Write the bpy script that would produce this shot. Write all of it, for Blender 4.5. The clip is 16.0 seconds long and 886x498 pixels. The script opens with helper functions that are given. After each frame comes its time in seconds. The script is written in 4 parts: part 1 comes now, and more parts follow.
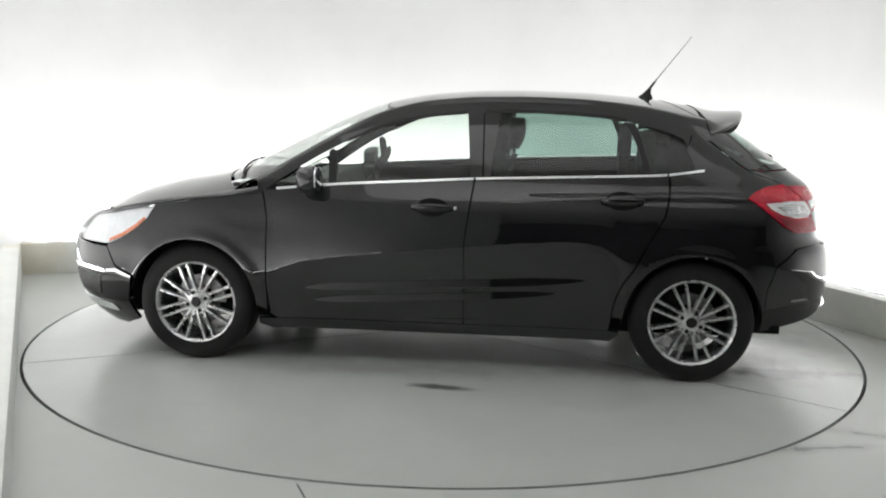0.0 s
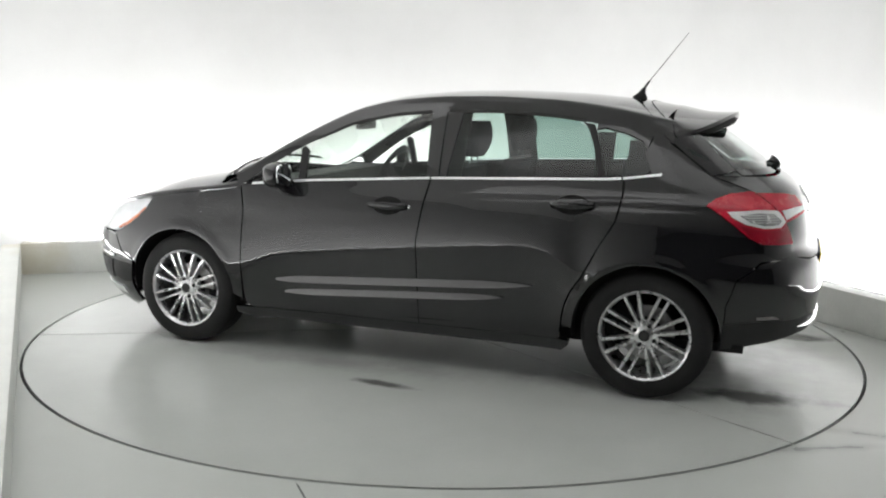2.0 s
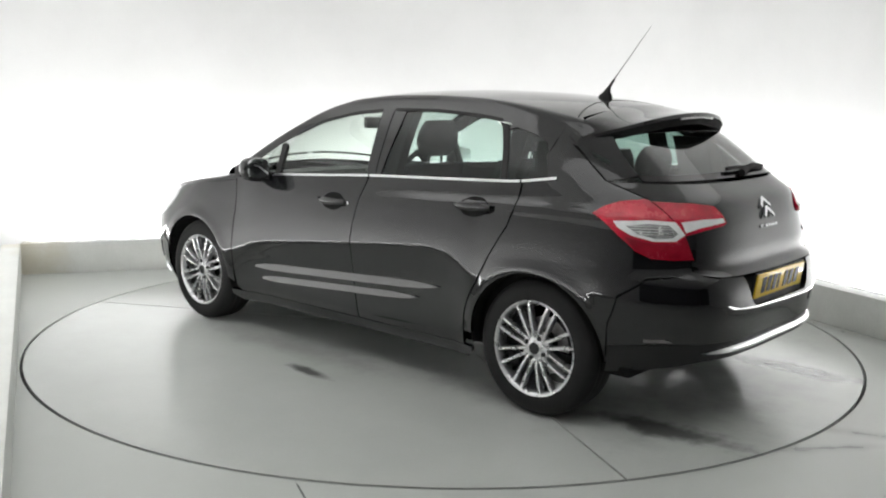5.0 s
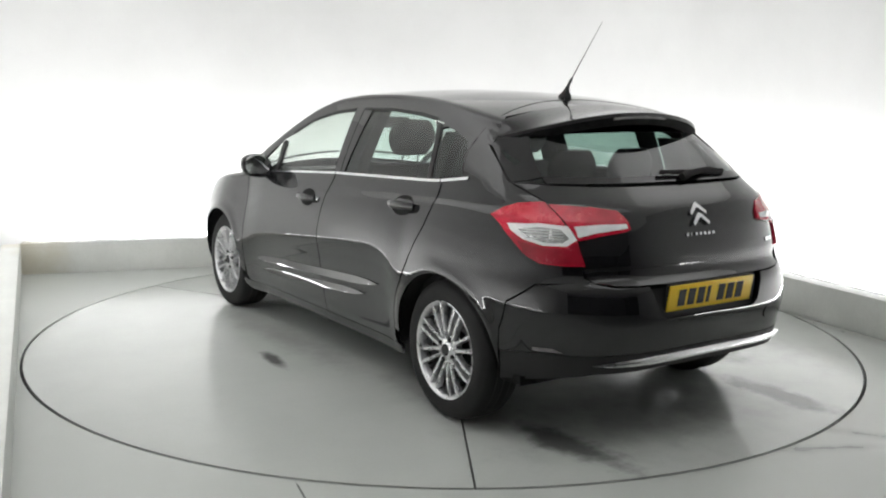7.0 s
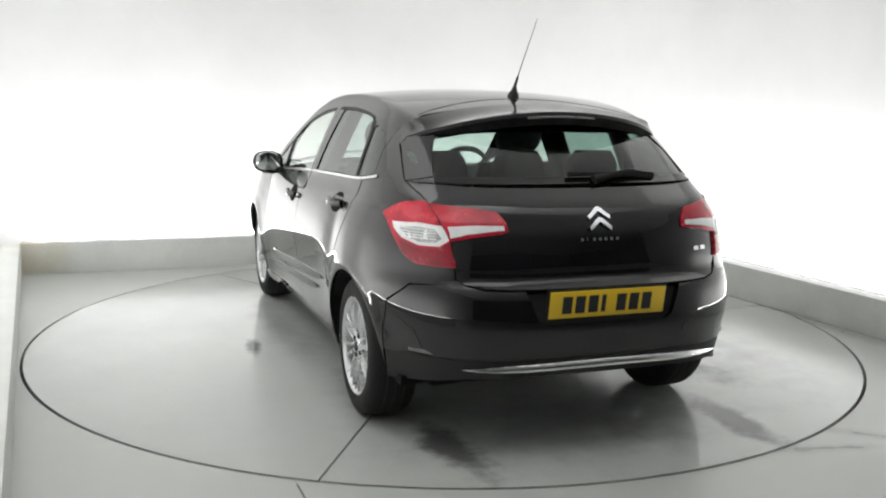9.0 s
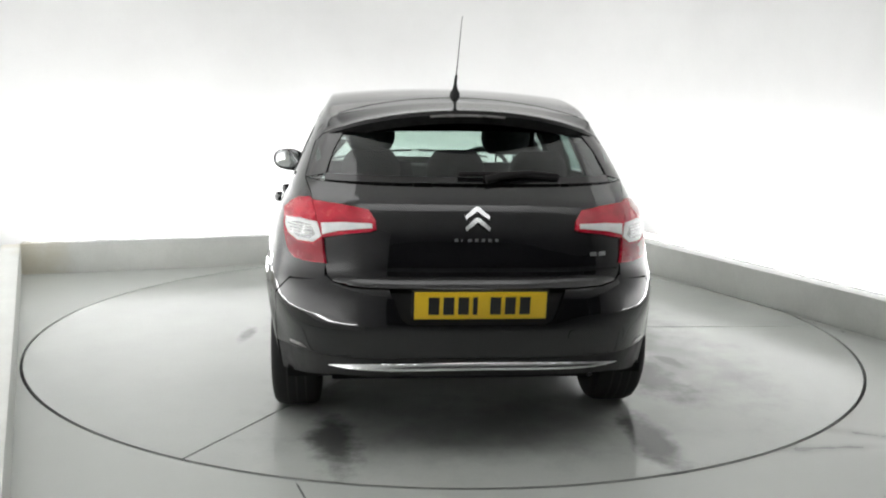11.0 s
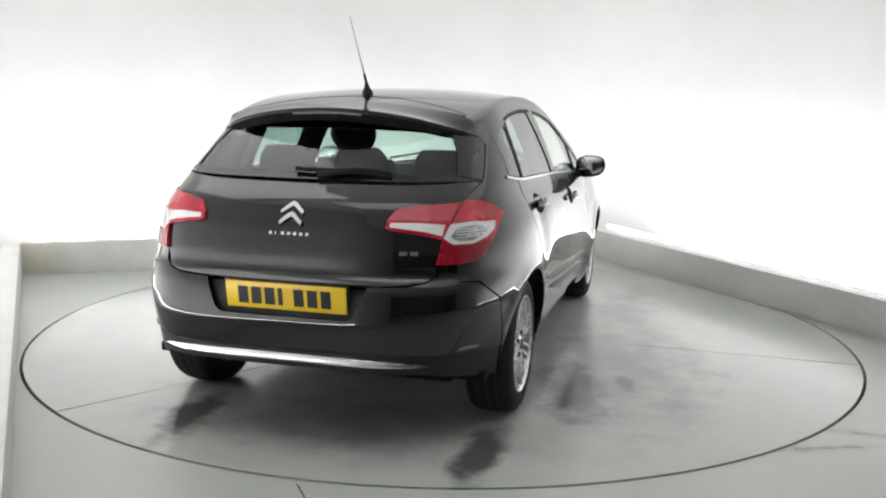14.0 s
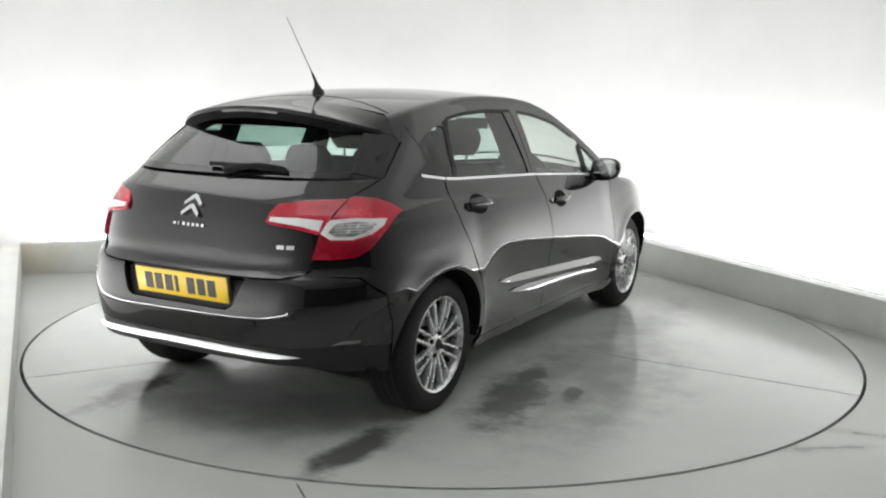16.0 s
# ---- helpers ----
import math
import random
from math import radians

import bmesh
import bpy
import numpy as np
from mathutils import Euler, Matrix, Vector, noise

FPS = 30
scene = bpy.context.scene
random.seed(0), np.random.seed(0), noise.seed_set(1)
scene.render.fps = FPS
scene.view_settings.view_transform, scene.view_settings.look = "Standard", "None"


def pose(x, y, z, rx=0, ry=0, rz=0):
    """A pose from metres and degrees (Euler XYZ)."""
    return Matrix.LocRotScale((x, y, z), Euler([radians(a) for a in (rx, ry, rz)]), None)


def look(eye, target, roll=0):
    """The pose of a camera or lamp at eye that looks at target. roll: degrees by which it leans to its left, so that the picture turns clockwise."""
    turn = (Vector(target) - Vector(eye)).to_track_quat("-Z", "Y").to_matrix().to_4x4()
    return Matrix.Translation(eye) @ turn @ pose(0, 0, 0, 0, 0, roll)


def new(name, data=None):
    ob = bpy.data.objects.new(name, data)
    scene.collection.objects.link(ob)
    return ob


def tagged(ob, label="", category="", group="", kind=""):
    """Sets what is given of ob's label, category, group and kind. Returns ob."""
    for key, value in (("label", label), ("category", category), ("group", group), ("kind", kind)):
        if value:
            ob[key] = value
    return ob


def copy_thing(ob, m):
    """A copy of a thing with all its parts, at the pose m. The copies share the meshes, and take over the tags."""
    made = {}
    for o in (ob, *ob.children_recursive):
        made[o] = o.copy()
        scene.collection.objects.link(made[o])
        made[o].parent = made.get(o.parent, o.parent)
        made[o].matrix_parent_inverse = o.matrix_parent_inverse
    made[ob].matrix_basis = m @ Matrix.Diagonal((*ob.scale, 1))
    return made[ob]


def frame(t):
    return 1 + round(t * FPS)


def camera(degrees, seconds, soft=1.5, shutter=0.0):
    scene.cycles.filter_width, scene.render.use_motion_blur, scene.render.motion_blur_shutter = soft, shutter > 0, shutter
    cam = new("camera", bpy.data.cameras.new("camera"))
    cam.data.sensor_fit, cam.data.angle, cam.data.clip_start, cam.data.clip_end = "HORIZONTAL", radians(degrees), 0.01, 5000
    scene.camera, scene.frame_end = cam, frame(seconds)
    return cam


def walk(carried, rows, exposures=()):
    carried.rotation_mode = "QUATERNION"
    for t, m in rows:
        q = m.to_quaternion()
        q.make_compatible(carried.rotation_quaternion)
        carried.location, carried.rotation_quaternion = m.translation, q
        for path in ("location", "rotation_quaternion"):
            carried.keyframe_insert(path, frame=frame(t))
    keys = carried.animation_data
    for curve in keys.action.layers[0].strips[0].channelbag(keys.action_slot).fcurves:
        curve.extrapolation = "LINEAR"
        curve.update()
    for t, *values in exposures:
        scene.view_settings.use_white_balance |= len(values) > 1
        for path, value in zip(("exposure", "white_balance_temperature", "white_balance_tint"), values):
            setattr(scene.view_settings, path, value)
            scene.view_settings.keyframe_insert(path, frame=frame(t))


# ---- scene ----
cam = camera(50.68, 16.0, soft=2.1)
PAN, TILT, ROLL = radians(-0.117), radians(-9.522), 1.008
EYE_AT = Vector((0.0, -5.690, 1.452))
AHEAD = Vector((math.sin(PAN) * math.cos(TILT), math.cos(PAN) * math.cos(TILT), math.sin(TILT)))
EYE = look(EYE_AT, EYE_AT + AHEAD, ROLL)
walk(cam, [(0.0, EYE), (16.0, EYE)])


def turn(t):
    """The turntable's angle in degrees: an almost even speed, clockwise from above."""
    s = (t - 8) / 8
    return 173.642 - 7.0535 * t + 0.102 * s * s - 0.181 * s ** 3


# ---- light ----
world = bpy.data.worlds.new("world")
scene.world = world
world.use_nodes = True
world.node_tree.nodes["Background"].inputs[0].default_value = (0.8, 0.9, 1.0, 1)
world.node_tree.nodes["Background"].inputs[1].default_value = 0.02
scene.view_settings.exposure = 0.0

LEFT_DIR = Vector((0.402, -0.915, 0)).normalized()
BACK_DIR = Vector((0.943, 0.332, 0)).normalized()
RIGHT_DIR = Vector((-0.427, 0.904, 0)).normalized()
P_LEFT = Vector((-3.27, 1.40, 0))       # inner corner of the left and back plinths
P_RIGHT = Vector((2.70, -0.15, 0))      # a point on the foot of the right plinth
PLINTH = 0.245


def meet(p, d, q, e):
    """Where two lines of the plan cross."""
    k = d.x * e.y - d.y * e.x
    s = ((q.x - p.x) * e.y - (q.y - p.y) * e.x) / k
    return p + d * s


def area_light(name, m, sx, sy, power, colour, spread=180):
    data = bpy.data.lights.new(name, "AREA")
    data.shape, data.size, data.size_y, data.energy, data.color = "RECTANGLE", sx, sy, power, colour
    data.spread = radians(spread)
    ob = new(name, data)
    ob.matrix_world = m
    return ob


P_FAR = meet(P_LEFT, BACK_DIR, P_RIGHT, RIGHT_DIR)     # corner behind the turntable
P_RIGHT_END = P_RIGHT - RIGHT_DIR * 2.6
P_LEFT_END = P_LEFT + LEFT_DIR * 5.8
TROUGH_LIGHT = 44.0
CEILING_FILL = 46.0
for a, b in ((P_LEFT_END, P_LEFT), (P_LEFT, P_FAR), (P_FAR, P_RIGHT_END)):
    d = (b - a).normalized()
    out = Vector((-d.y, d.x, 0))
    mid = (a + b) / 2 + out * 0.46 + Vector((0, 0, 0.205))
    area_light("trough_light", look(mid, mid + out * 0.45 + Vector((0, 0, 0.8))),
               (b - a).length, 0.12, TROUGH_LIGHT * (b - a).length / 4.5, (1.0, 1.0, 1.0))
# Unseen fill lamps: side pair for rear-glass reflections, front pair to brighten the floor.
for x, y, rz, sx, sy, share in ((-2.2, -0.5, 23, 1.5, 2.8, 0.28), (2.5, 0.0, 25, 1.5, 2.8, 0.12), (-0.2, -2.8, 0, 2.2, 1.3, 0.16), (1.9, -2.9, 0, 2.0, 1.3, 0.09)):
    area_light("ceiling_fill", pose(x, y, 3.03, 0, 0, rz), sx, sy, CEILING_FILL * share, (1.0, 1.0, 1.0), 125)


# ---- materials ----
def material(name, colour, rough=0.5, metal=0.0, coat=0.0, emit=None, strength=0.0, spec=0.5):
    m = bpy.data.materials.new(name)
    m.use_nodes = True
    b = m.node_tree.nodes["Principled BSDF"]
    b.inputs["Base Color"].default_value = (*colour, 1)
    b.inputs["Roughness"].default_value = rough
    b.inputs["Metallic"].default_value = metal
    b.inputs["Coat Weight"].default_value = coat
    b.inputs["Coat Roughness"].default_value = 0.03
    b.inputs["Specular IOR Level"].default_value = spec
    if emit:
        b.inputs["Emission Color"].default_value = (*emit, 1)
        b.inputs["Emission Strength"].default_value = strength
    return m


def node(m, kind, **inputs):
    n = m.node_tree.nodes.new(kind)
    for k, v in inputs.items():
        n.inputs[k.replace("_", " ")].default_value = v
    return n


def link(m, a, b):
    m.node_tree.links.new(a, b)


def bsdf(m):
    return m.node_tree.nodes["Principled BSDF"]


def mottle(m, c0, c1, scale, r0=None, r1=None, bump=0.0, fine=80.0, lo=0.35, hi=0.65):
    """Colour, gloss and relief that vary at two scales."""
    tc = node(m, "ShaderNodeTexCoord")
    big = node(m, "ShaderNodeTexNoise", Scale=scale, Detail=5.0, Roughness=0.6)
    link(m, tc.outputs["Object"], big.inputs["Vector"])
    small = node(m, "ShaderNodeTexNoise", Scale=fine, Detail=3.0)
    link(m, tc.outputs["Object"], small.inputs["Vector"])
    mix = node(m, "ShaderNodeMath")
    mix.operation = "MULTIPLY_ADD"
    link(m, small.outputs[0], mix.inputs[0])
    mix.inputs[1].default_value = 0.25
    link(m, big.outputs[0], mix.inputs[2])
    ramp = node(m, "ShaderNodeMapRange")
    ramp.inputs[1].default_value, ramp.inputs[2].default_value = lo + 0.12, hi + 0.12
    link(m, mix.outputs[0], ramp.inputs[0])
    col = node(m, "ShaderNodeMix")
    col.data_type = "RGBA"
    col.inputs[6].default_value, col.inputs[7].default_value = (*c0, 1), (*c1, 1)
    link(m, ramp.outputs[0], col.inputs[0])
    link(m, col.outputs[2], bsdf(m).inputs["Base Color"])
    if r0 is not None:
        rr = node(m, "ShaderNodeMapRange")
        rr.inputs[3].default_value, rr.inputs[4].default_value = r0, r1
        link(m, ramp.outputs[0], rr.inputs[0])
        link(m, rr.outputs[0], bsdf(m).inputs["Roughness"])
    if bump:
        b = node(m, "ShaderNodeBump", Strength=bump, Distance=0.004)
        link(m, mix.outputs[0], b.inputs["Height"])
        link(m, b.outputs[0], bsdf(m).inputs["Normal"])
    return m


def glass(name, tint, gloss=1.0):
    """A thin tinted pane: what shows through it, and a mirror's gloss that grows towards grazing."""
    m = bpy.data.materials.new(name)
    m.use_nodes = True
    m.node_tree.nodes.remove(bsdf(m))
    out = m.node_tree.nodes["Material Output"]
    thru = node(m, "ShaderNodeBsdfTransparent", Color=(*tint, 1))
    shine = node(m, "ShaderNodeBsdfGlossy", Color=(gloss, gloss, gloss, 1), Roughness=0.02)
    face = node(m, "ShaderNodeLayerWeight", Blend=0.5)
    power = node(m, "ShaderNodeMath")
    power.operation = "POWER"
    link(m, face.outputs["Facing"], power.inputs[0])
    power.inputs[1].default_value = 4.0
    fres = node(m, "ShaderNodeMapRange")
    fres.inputs[3].default_value, fres.inputs[4].default_value = 0.045, 1.0
    link(m, power.outputs[0], fres.inputs[0])
    mix = node(m, "ShaderNodeMixShader")
    link(m, fres.outputs[0], mix.inputs[0])
    link(m, thru.outputs[0], mix.inputs[1])
    link(m, shine.outputs[0], mix.inputs[2])
    link(m, mix.outputs[0], out.inputs["Surface"])
    return m


M_PAINT = mottle(material("black_paint", (0.004, 0.004, 0.005), 0.35, 0.0, 1.0, spec=0.03), (0.0055, 0.0055, 0.0064), (0.0078, 0.0078, 0.009), 3.0, fine=600.0)
bsdf(M_PAINT).inputs["Coat IOR"].default_value = 1.62
M_TRIM = mottle(material("black_plastic", (0.010, 0.010, 0.010), 0.5, spec=0.35), (0.011, 0.011, 0.011), (0.018, 0.018, 0.018), 12.0, 0.45, 0.65, 0.1)
M_FRIT = mottle(material("black_glass_border", (0.008, 0.008, 0.009), 0.06, spec=0.5), (0.007, 0.007, 0.008), (0.011, 0.011, 0.012), 8.0)
M_RUBBER = mottle(material("tyre_rubber", (0.010, 0.010, 0.010), 0.75, spec=0.25), (0.010, 0.010, 0.010), (0.019, 0.019, 0.019), 9.0, 0.65, 0.85, 0.2)
M_DARK = mottle(material("dark_lining", (0.008, 0.008, 0.008), 0.85, spec=0.15), (0.008, 0.008, 0.008), (0.014, 0.014, 0.014), 10.0)
M_CHROME = material("chrome", (0.86, 0.87, 0.88), 0.22, 1.0)
M_ALLOY = mottle(material("alloy_silver", (0.62, 0.62, 0.63), 0.28, 0.9), (0.56, 0.56, 0.57), (0.66, 0.66, 0.67), 20.0, 0.24, 0.36)
M_STEEL = mottle(material("brake_steel", (0.3, 0.3, 0.31), 0.4, 0.9), (0.22, 0.21, 0.21), (0.36, 0.36, 0.36), 30.0, 0.35, 0.55)
M_RED = mottle(material("red_lens", (0.45, 0.006, 0.03), 0.2, 0.0, 0.35), (0.40, 0.004, 0.024), (0.62, 0.008, 0.036), 9.0, 0.15, 0.3, 0.06, fine=160.0)
M_AMBER = material("amber_lens", (0.75, 0.22, 0.10), 0.15, 0.0, 1.0)
M_REDDARK = mottle(material("deep_red_lens", (0.30, 0.005, 0.018), 0.2, 0.0, 0.35), (0.22, 0.003, 0.014), (0.36, 0.006, 0.024), 9.0, 0.15, 0.3, 0.06, fine=160.0)
M_SMOKE = mottle(material("smoked_lens", (0.14, 0.14, 0.14), 0.2, 0.0, 1.0), (0.12, 0.11, 0.11), (0.17, 0.16, 0.16), 20.0)
M_CLEAR = mottle(material("clear_lens", (0.85, 0.85, 0.85), 0.15, 0.0, 1.0), (0.80, 0.80, 0.80), (0.90, 0.90, 0.90), 30.0, 0.1, 0.2)
M_REFLECTOR = mottle(material("lamp_reflector", (0.5, 0.5, 0.5), 0.2, 0.6, 1.0), (0.34, 0.34, 0.34), (0.85, 0.85, 0.85), 45.0, 0.1, 0.3, fine=150.0)
M_YELLOW = material("yellow_plate", (0.90, 0.60, 0.02), 0.35, 0.0, 0.3)
M_BLACK = material("black_print", (0.01, 0.01, 0.01), 0.4)
M_SEAT = mottle(material("seat_cloth", (0.03, 0.03, 0.032), 0.9), (0.022, 0.022, 0.024), (0.045, 0.045, 0.047), 25.0, bump=0.2, fine=300.0)
M_MIRROR = material("mirror_glass", (0.85, 0.87, 0.88), 0.03, 1.0)
M_GLASS = glass("door_glass", (0.84, 0.90, 0.86))
M_PRIVACY = glass("tinted_glass", (0.46, 0.58, 0.54))
M_LAMPGLASS = glass("lamp_glass", (0.93, 0.94, 0.95))
M_WALL = mottle(material("white_paint", (0.8, 0.8, 0.795), 0.75), (0.78, 0.78, 0.775), (0.82, 0.82, 0.815), 1.2, bump=0.03)
M_PLINTH = mottle(material("plinth_paint", (0.62, 0.63, 0.60), 0.5), (0.70, 0.71, 0.68), (0.80, 0.81, 0.78), 2.5, 0.4, 0.6, 0.05)
M_FLOOR = mottle(material("floor_paint", (0.42, 0.44, 0.42), 0.3), (0.44, 0.46, 0.435), (0.52, 0.54, 0.515), 0.9, 0.32, 0.42, 0.0, lo=0.2, hi=0.8)
M_TABLE = mottle(material("turntable_paint", (0.42, 0.44, 0.42), 0.3), (0.44, 0.46, 0.435), (0.52, 0.54, 0.515), 0.9, 0.15, 0.26, 0.0, lo=0.2, hi=0.8)
M_TUBE = material("lit_tube", (0.9, 0.9, 0.9), 0.3, emit=(1.0, 1.0, 1.0), strength=22.0)
M_HOUSING = mottle(material("white_enamel", (0.75, 0.75, 0.74), 0.4), (0.72, 0.72, 0.71), (0.78, 0.78, 0.77), 3.0)
# near-black that paints the shade in the rim gap, roof joint and tread grooves
M_GAP = material("gap_shadow", (0.02, 0.02, 0.02), 0.8)
M_CURTAIN = mottle(material("grey_wall", (0.14, 0.14, 0.14), 0.9), (0.12, 0.12, 0.12), (0.16, 0.16, 0.16), 2.0)
M_CEIL = mottle(material("ceiling_paint", (0.8, 0.8, 0.79), 0.8), (0.80, 0.80, 0.79), (0.85, 0.85, 0.84), 1.0)


def stain(m, spots, rough_wet, tone=(0.07, 0.072, 0.07)):
    """Damp marks with ragged edges: each spot is x, y, half length, half width, turn in degrees, strength. Wet paint is darker and glossier."""
    tc = node(m, "ShaderNodeTexCoord")
    warp = node(m, "ShaderNodeTexNoise", Scale=5.0, Detail=6.0, Roughness=0.6)
    link(m, tc.outputs["Object"], warp.inputs["Vector"])
    total = None
    for x, y, rx, ry, deg, k in spots:
        mp = node(m, "ShaderNodeMapping")
        mp.vector_type = "TEXTURE"
        mp.inputs["Location"].default_value = (x, y, 0)
        mp.inputs["Rotation"].default_value = (0, 0, radians(deg))
        mp.inputs["Scale"].default_value = (rx, ry, 1)
        link(m, tc.outputs["Object"], mp.inputs["Vector"])
        flat = node(m, "ShaderNodeVectorMath")
        flat.operation = "MULTIPLY"
        flat.inputs[1].default_value = (1, 1, 0)
        link(m, mp.outputs[0], flat.inputs[0])
        ln = node(m, "ShaderNodeVectorMath")
        ln.operation = "LENGTH"
        link(m, flat.outputs[0], ln.inputs[0])
        add = node(m, "ShaderNodeMath")
        add.operation = "MULTIPLY_ADD"
        link(m, warp.outputs[0], add.inputs[0])
        add.inputs[1].default_value = 1.7
        link(m, ln.outputs["Value"], add.inputs[2])
        mr = node(m, "ShaderNodeMapRange")
        mr.interpolation_type = "SMOOTHSTEP"
        mr.inputs[1].default_value, mr.inputs[2].default_value = (2.02, 1.15) if k > 0.7 else (2.1, 0.75)
        mr.inputs[3].default_value, mr.inputs[4].default_value = 0.0, k
        link(m, add.outputs[0], mr.inputs[0])
        if total is None:
            total = mr.outputs[0]
        else:
            mx = node(m, "ShaderNodeMath")
            mx.operation = "MAXIMUM"
            link(m, total, mx.inputs[0])
            link(m, mr.outputs[0], mx.inputs[1])
            total = mx.outputs[0]
    for slot, wet in (("Base Color", (*tone, 1)), ("Roughness", rough_wet)):
        sock = bsdf(m).inputs[slot]
        old = sock.links[0].from_socket
        mix = node(m, "ShaderNodeMix")
        colour = slot == "Base Color"
        mix.data_type = "RGBA" if colour else "FLOAT"
        i, a, b, o = (0, 6, 7, 2) if colour else (0, 2, 3, 0)
        link(m, total, mix.inputs[i])
        link(m, old, mix.inputs[a])
        mix.inputs[b].default_value = wet
        link(m, mix.outputs[o], sock)
    return m


# Broad faint spots: wet film whose darkening also stands for the car's dark reflection.
stain(M_TABLE, ((-0.12, 1.20, 0.19, 0.048, -4, 0.85), (-1.90, 0.66, 0.40, 0.13, 3, 0.88), (-1.92, -0.69, 0.42, 0.12, 0, 0.92),
                (-0.78, -1.18, 0.26, 0.08, 20, 0.8), (-0.66, -0.88, 0.36, 0.10, 5, 0.75), (-1.0, -0.95, 0.60, 0.20, 10, 0.78), (0.9, -1.05, 0.8, 0.22, 4, 0.6),
                (-0.5, -1.15, 1.2, 0.50, 6, 0.52), (-1.75, 0.0, 0.5, 0.95, 0, 0.40), (-1.2, 0.75, 0.6, 0.22, 0, 0.42), (0.3, 0.95, 0.9, 0.16, 2, 0.3)), 0.10)
stain(M_FLOOR, ((1.62, -1.93, 0.30, 0.05, 8, 0.55), (1.85, -1.75, 0.34, 0.06, -20, 0.45), (2.35, 0.45, 1.3, 0.10, 115, 0.40), (-0.51, -2.46, 0.09, 0.006, -68, 0.8)), 0.12)

stain(M_PLINTH, ((-3.20, 1.44, 0.30, 0.25, 20, 0.55), (-3.10, 1.20, 0.12, 0.30, 0, 0.4)), 0.55, (0.62, 0.55, 0.40))


# ---- mesh tools ----
def mesh_object(name, bm, mat, parent=None, label="", smooth=True, m=None):
    me = bpy.data.meshes.new(name)
    bm.to_mesh(me)
    bm.free()
    if mat:
        me.materials.append(mat)
    if smooth:
        me.polygons.foreach_set("use_smooth", [True] * len(me.polygons))
        me.set_sharp_from_angle(angle=radians(38))
    ob = new(name, me)
    if parent:
        ob.parent = parent
    if m is not None:
        ob.matrix_basis = m
    if label:
        ob["label"] = label
    return ob


def part(name, bm, mat, parent, label="", m=None):
    return mesh_object(name, bm, mat, parent, label, True, m)


def slab(pts, z0, z1, bev=0.0):
    """An upright prism on the plan pts."""
    bm = bmesh.new()
    lo = [bm.verts.new((p[0], p[1], z0)) for p in pts]
    hi = [bm.verts.new((p[0], p[1], z1)) for p in pts]
    n = len(pts)
    bm.faces.new(lo[::-1])
    bm.faces.new(hi)
    for i in range(n):
        bm.faces.new((lo[i], lo[(i + 1) % n], hi[(i + 1) % n], hi[i]))
    bmesh.ops.recalc_face_normals(bm, faces=bm.faces)
    if bev:
        bmesh.ops.bevel(bm, geom=list(bm.edges), offset=bev, segments=2, affect="EDGES", profile=0.6)
    return bm


def box(x0, x1, y0, y1, z0, z1, bev=0.0):
    return slab(((x0, y0), (x1, y0), (x1, y1), (x0, y1)), z0, z1, bev)


def add_loft(bm, rings, close_ring=True, caps=True):
    """Joins rings of as many points each into a skin."""
    rows = [[bm.verts.new(p) for p in ring] for ring in rings]
    n = len(rings[0])
    for a, b in zip(rows, rows[1:]):
        for i in range(n if close_ring else n - 1):
            bm.faces.new((a[i], a[(i + 1) % n], b[(i + 1) % n], b[i]))
    if caps and close_ring:
        bm.faces.new(rows[0][::-1])
        bm.faces.new(rows[-1])
    return bm


def loft(rings, close_ring=True, caps=True):
    bm = add_loft(bmesh.new(), rings, close_ring, caps)
    bmesh.ops.recalc_face_normals(bm, faces=bm.faces)
    return bm


def tube(path, radii, sides=10):
    """A round bar along a path, with a radius at each point."""
    rings = []
    for i, p in enumerate(path):
        p = Vector(p)
        d = (Vector(path[min(i + 1, len(path) - 1)]) - Vector(path[max(i - 1, 0)])).normalized()
        a = d.orthogonal().normalized() if abs(d.z) > 0.95 else d.cross(Vector((0, 0, 1))).normalized()
        b = d.cross(a)
        r = radii[i] if isinstance(radii, (list, tuple)) else radii
        rings.append([p + (a * math.cos(k * math.tau / sides) + b * math.sin(k * math.tau / sides)) * r for k in range(sides)])
    return loft(rings)


def catmull(pts, n):
    """n points along a smooth curve through pts."""
    p = np.array(pts, float)
    p = np.vstack([2 * p[0] - p[1], p, 2 * p[-1] - p[-2]])
    res = []
    for u in np.linspace(0, len(pts) - 1, n):
        i = min(int(u), len(pts) - 2)
        t = u - i
        a, b, c, d = p[i:i + 4]
        res.append(0.5 * (2 * b + (c - a) * t + (2 * a - 5 * b + 4 * c - d) * t * t + (3 * b - a - 3 * c + d) * t ** 3))
    return np.array(res)


# ---- the studio ----
def outward(a, b):
    d = (b - a).normalized()
    return Vector((-d.y, d.x, 0))


def wall_run(name, a, b, gap, label):
    """A plinth along a-b (its foot line), with a rounded upper edge."""
    out = outward(a, b)
    return tagged(mesh_object(name, slab([a, b, b + out * 0.13, a + out * 0.13], 0.0, PLINTH, 0.008), M_PLINTH), label, "plinth", kind="structure")


RADIUS = 2.404
ring = [(RADIUS * math.cos(k * math.tau / 192), RADIUS * math.sin(k * math.tau / 192)) for k in range(192)]
hole = [((RADIUS + 0.017) * math.cos(k * math.tau / 192), (RADIUS + 0.017) * math.sin(k * math.tau / 192)) for k in range(192)]


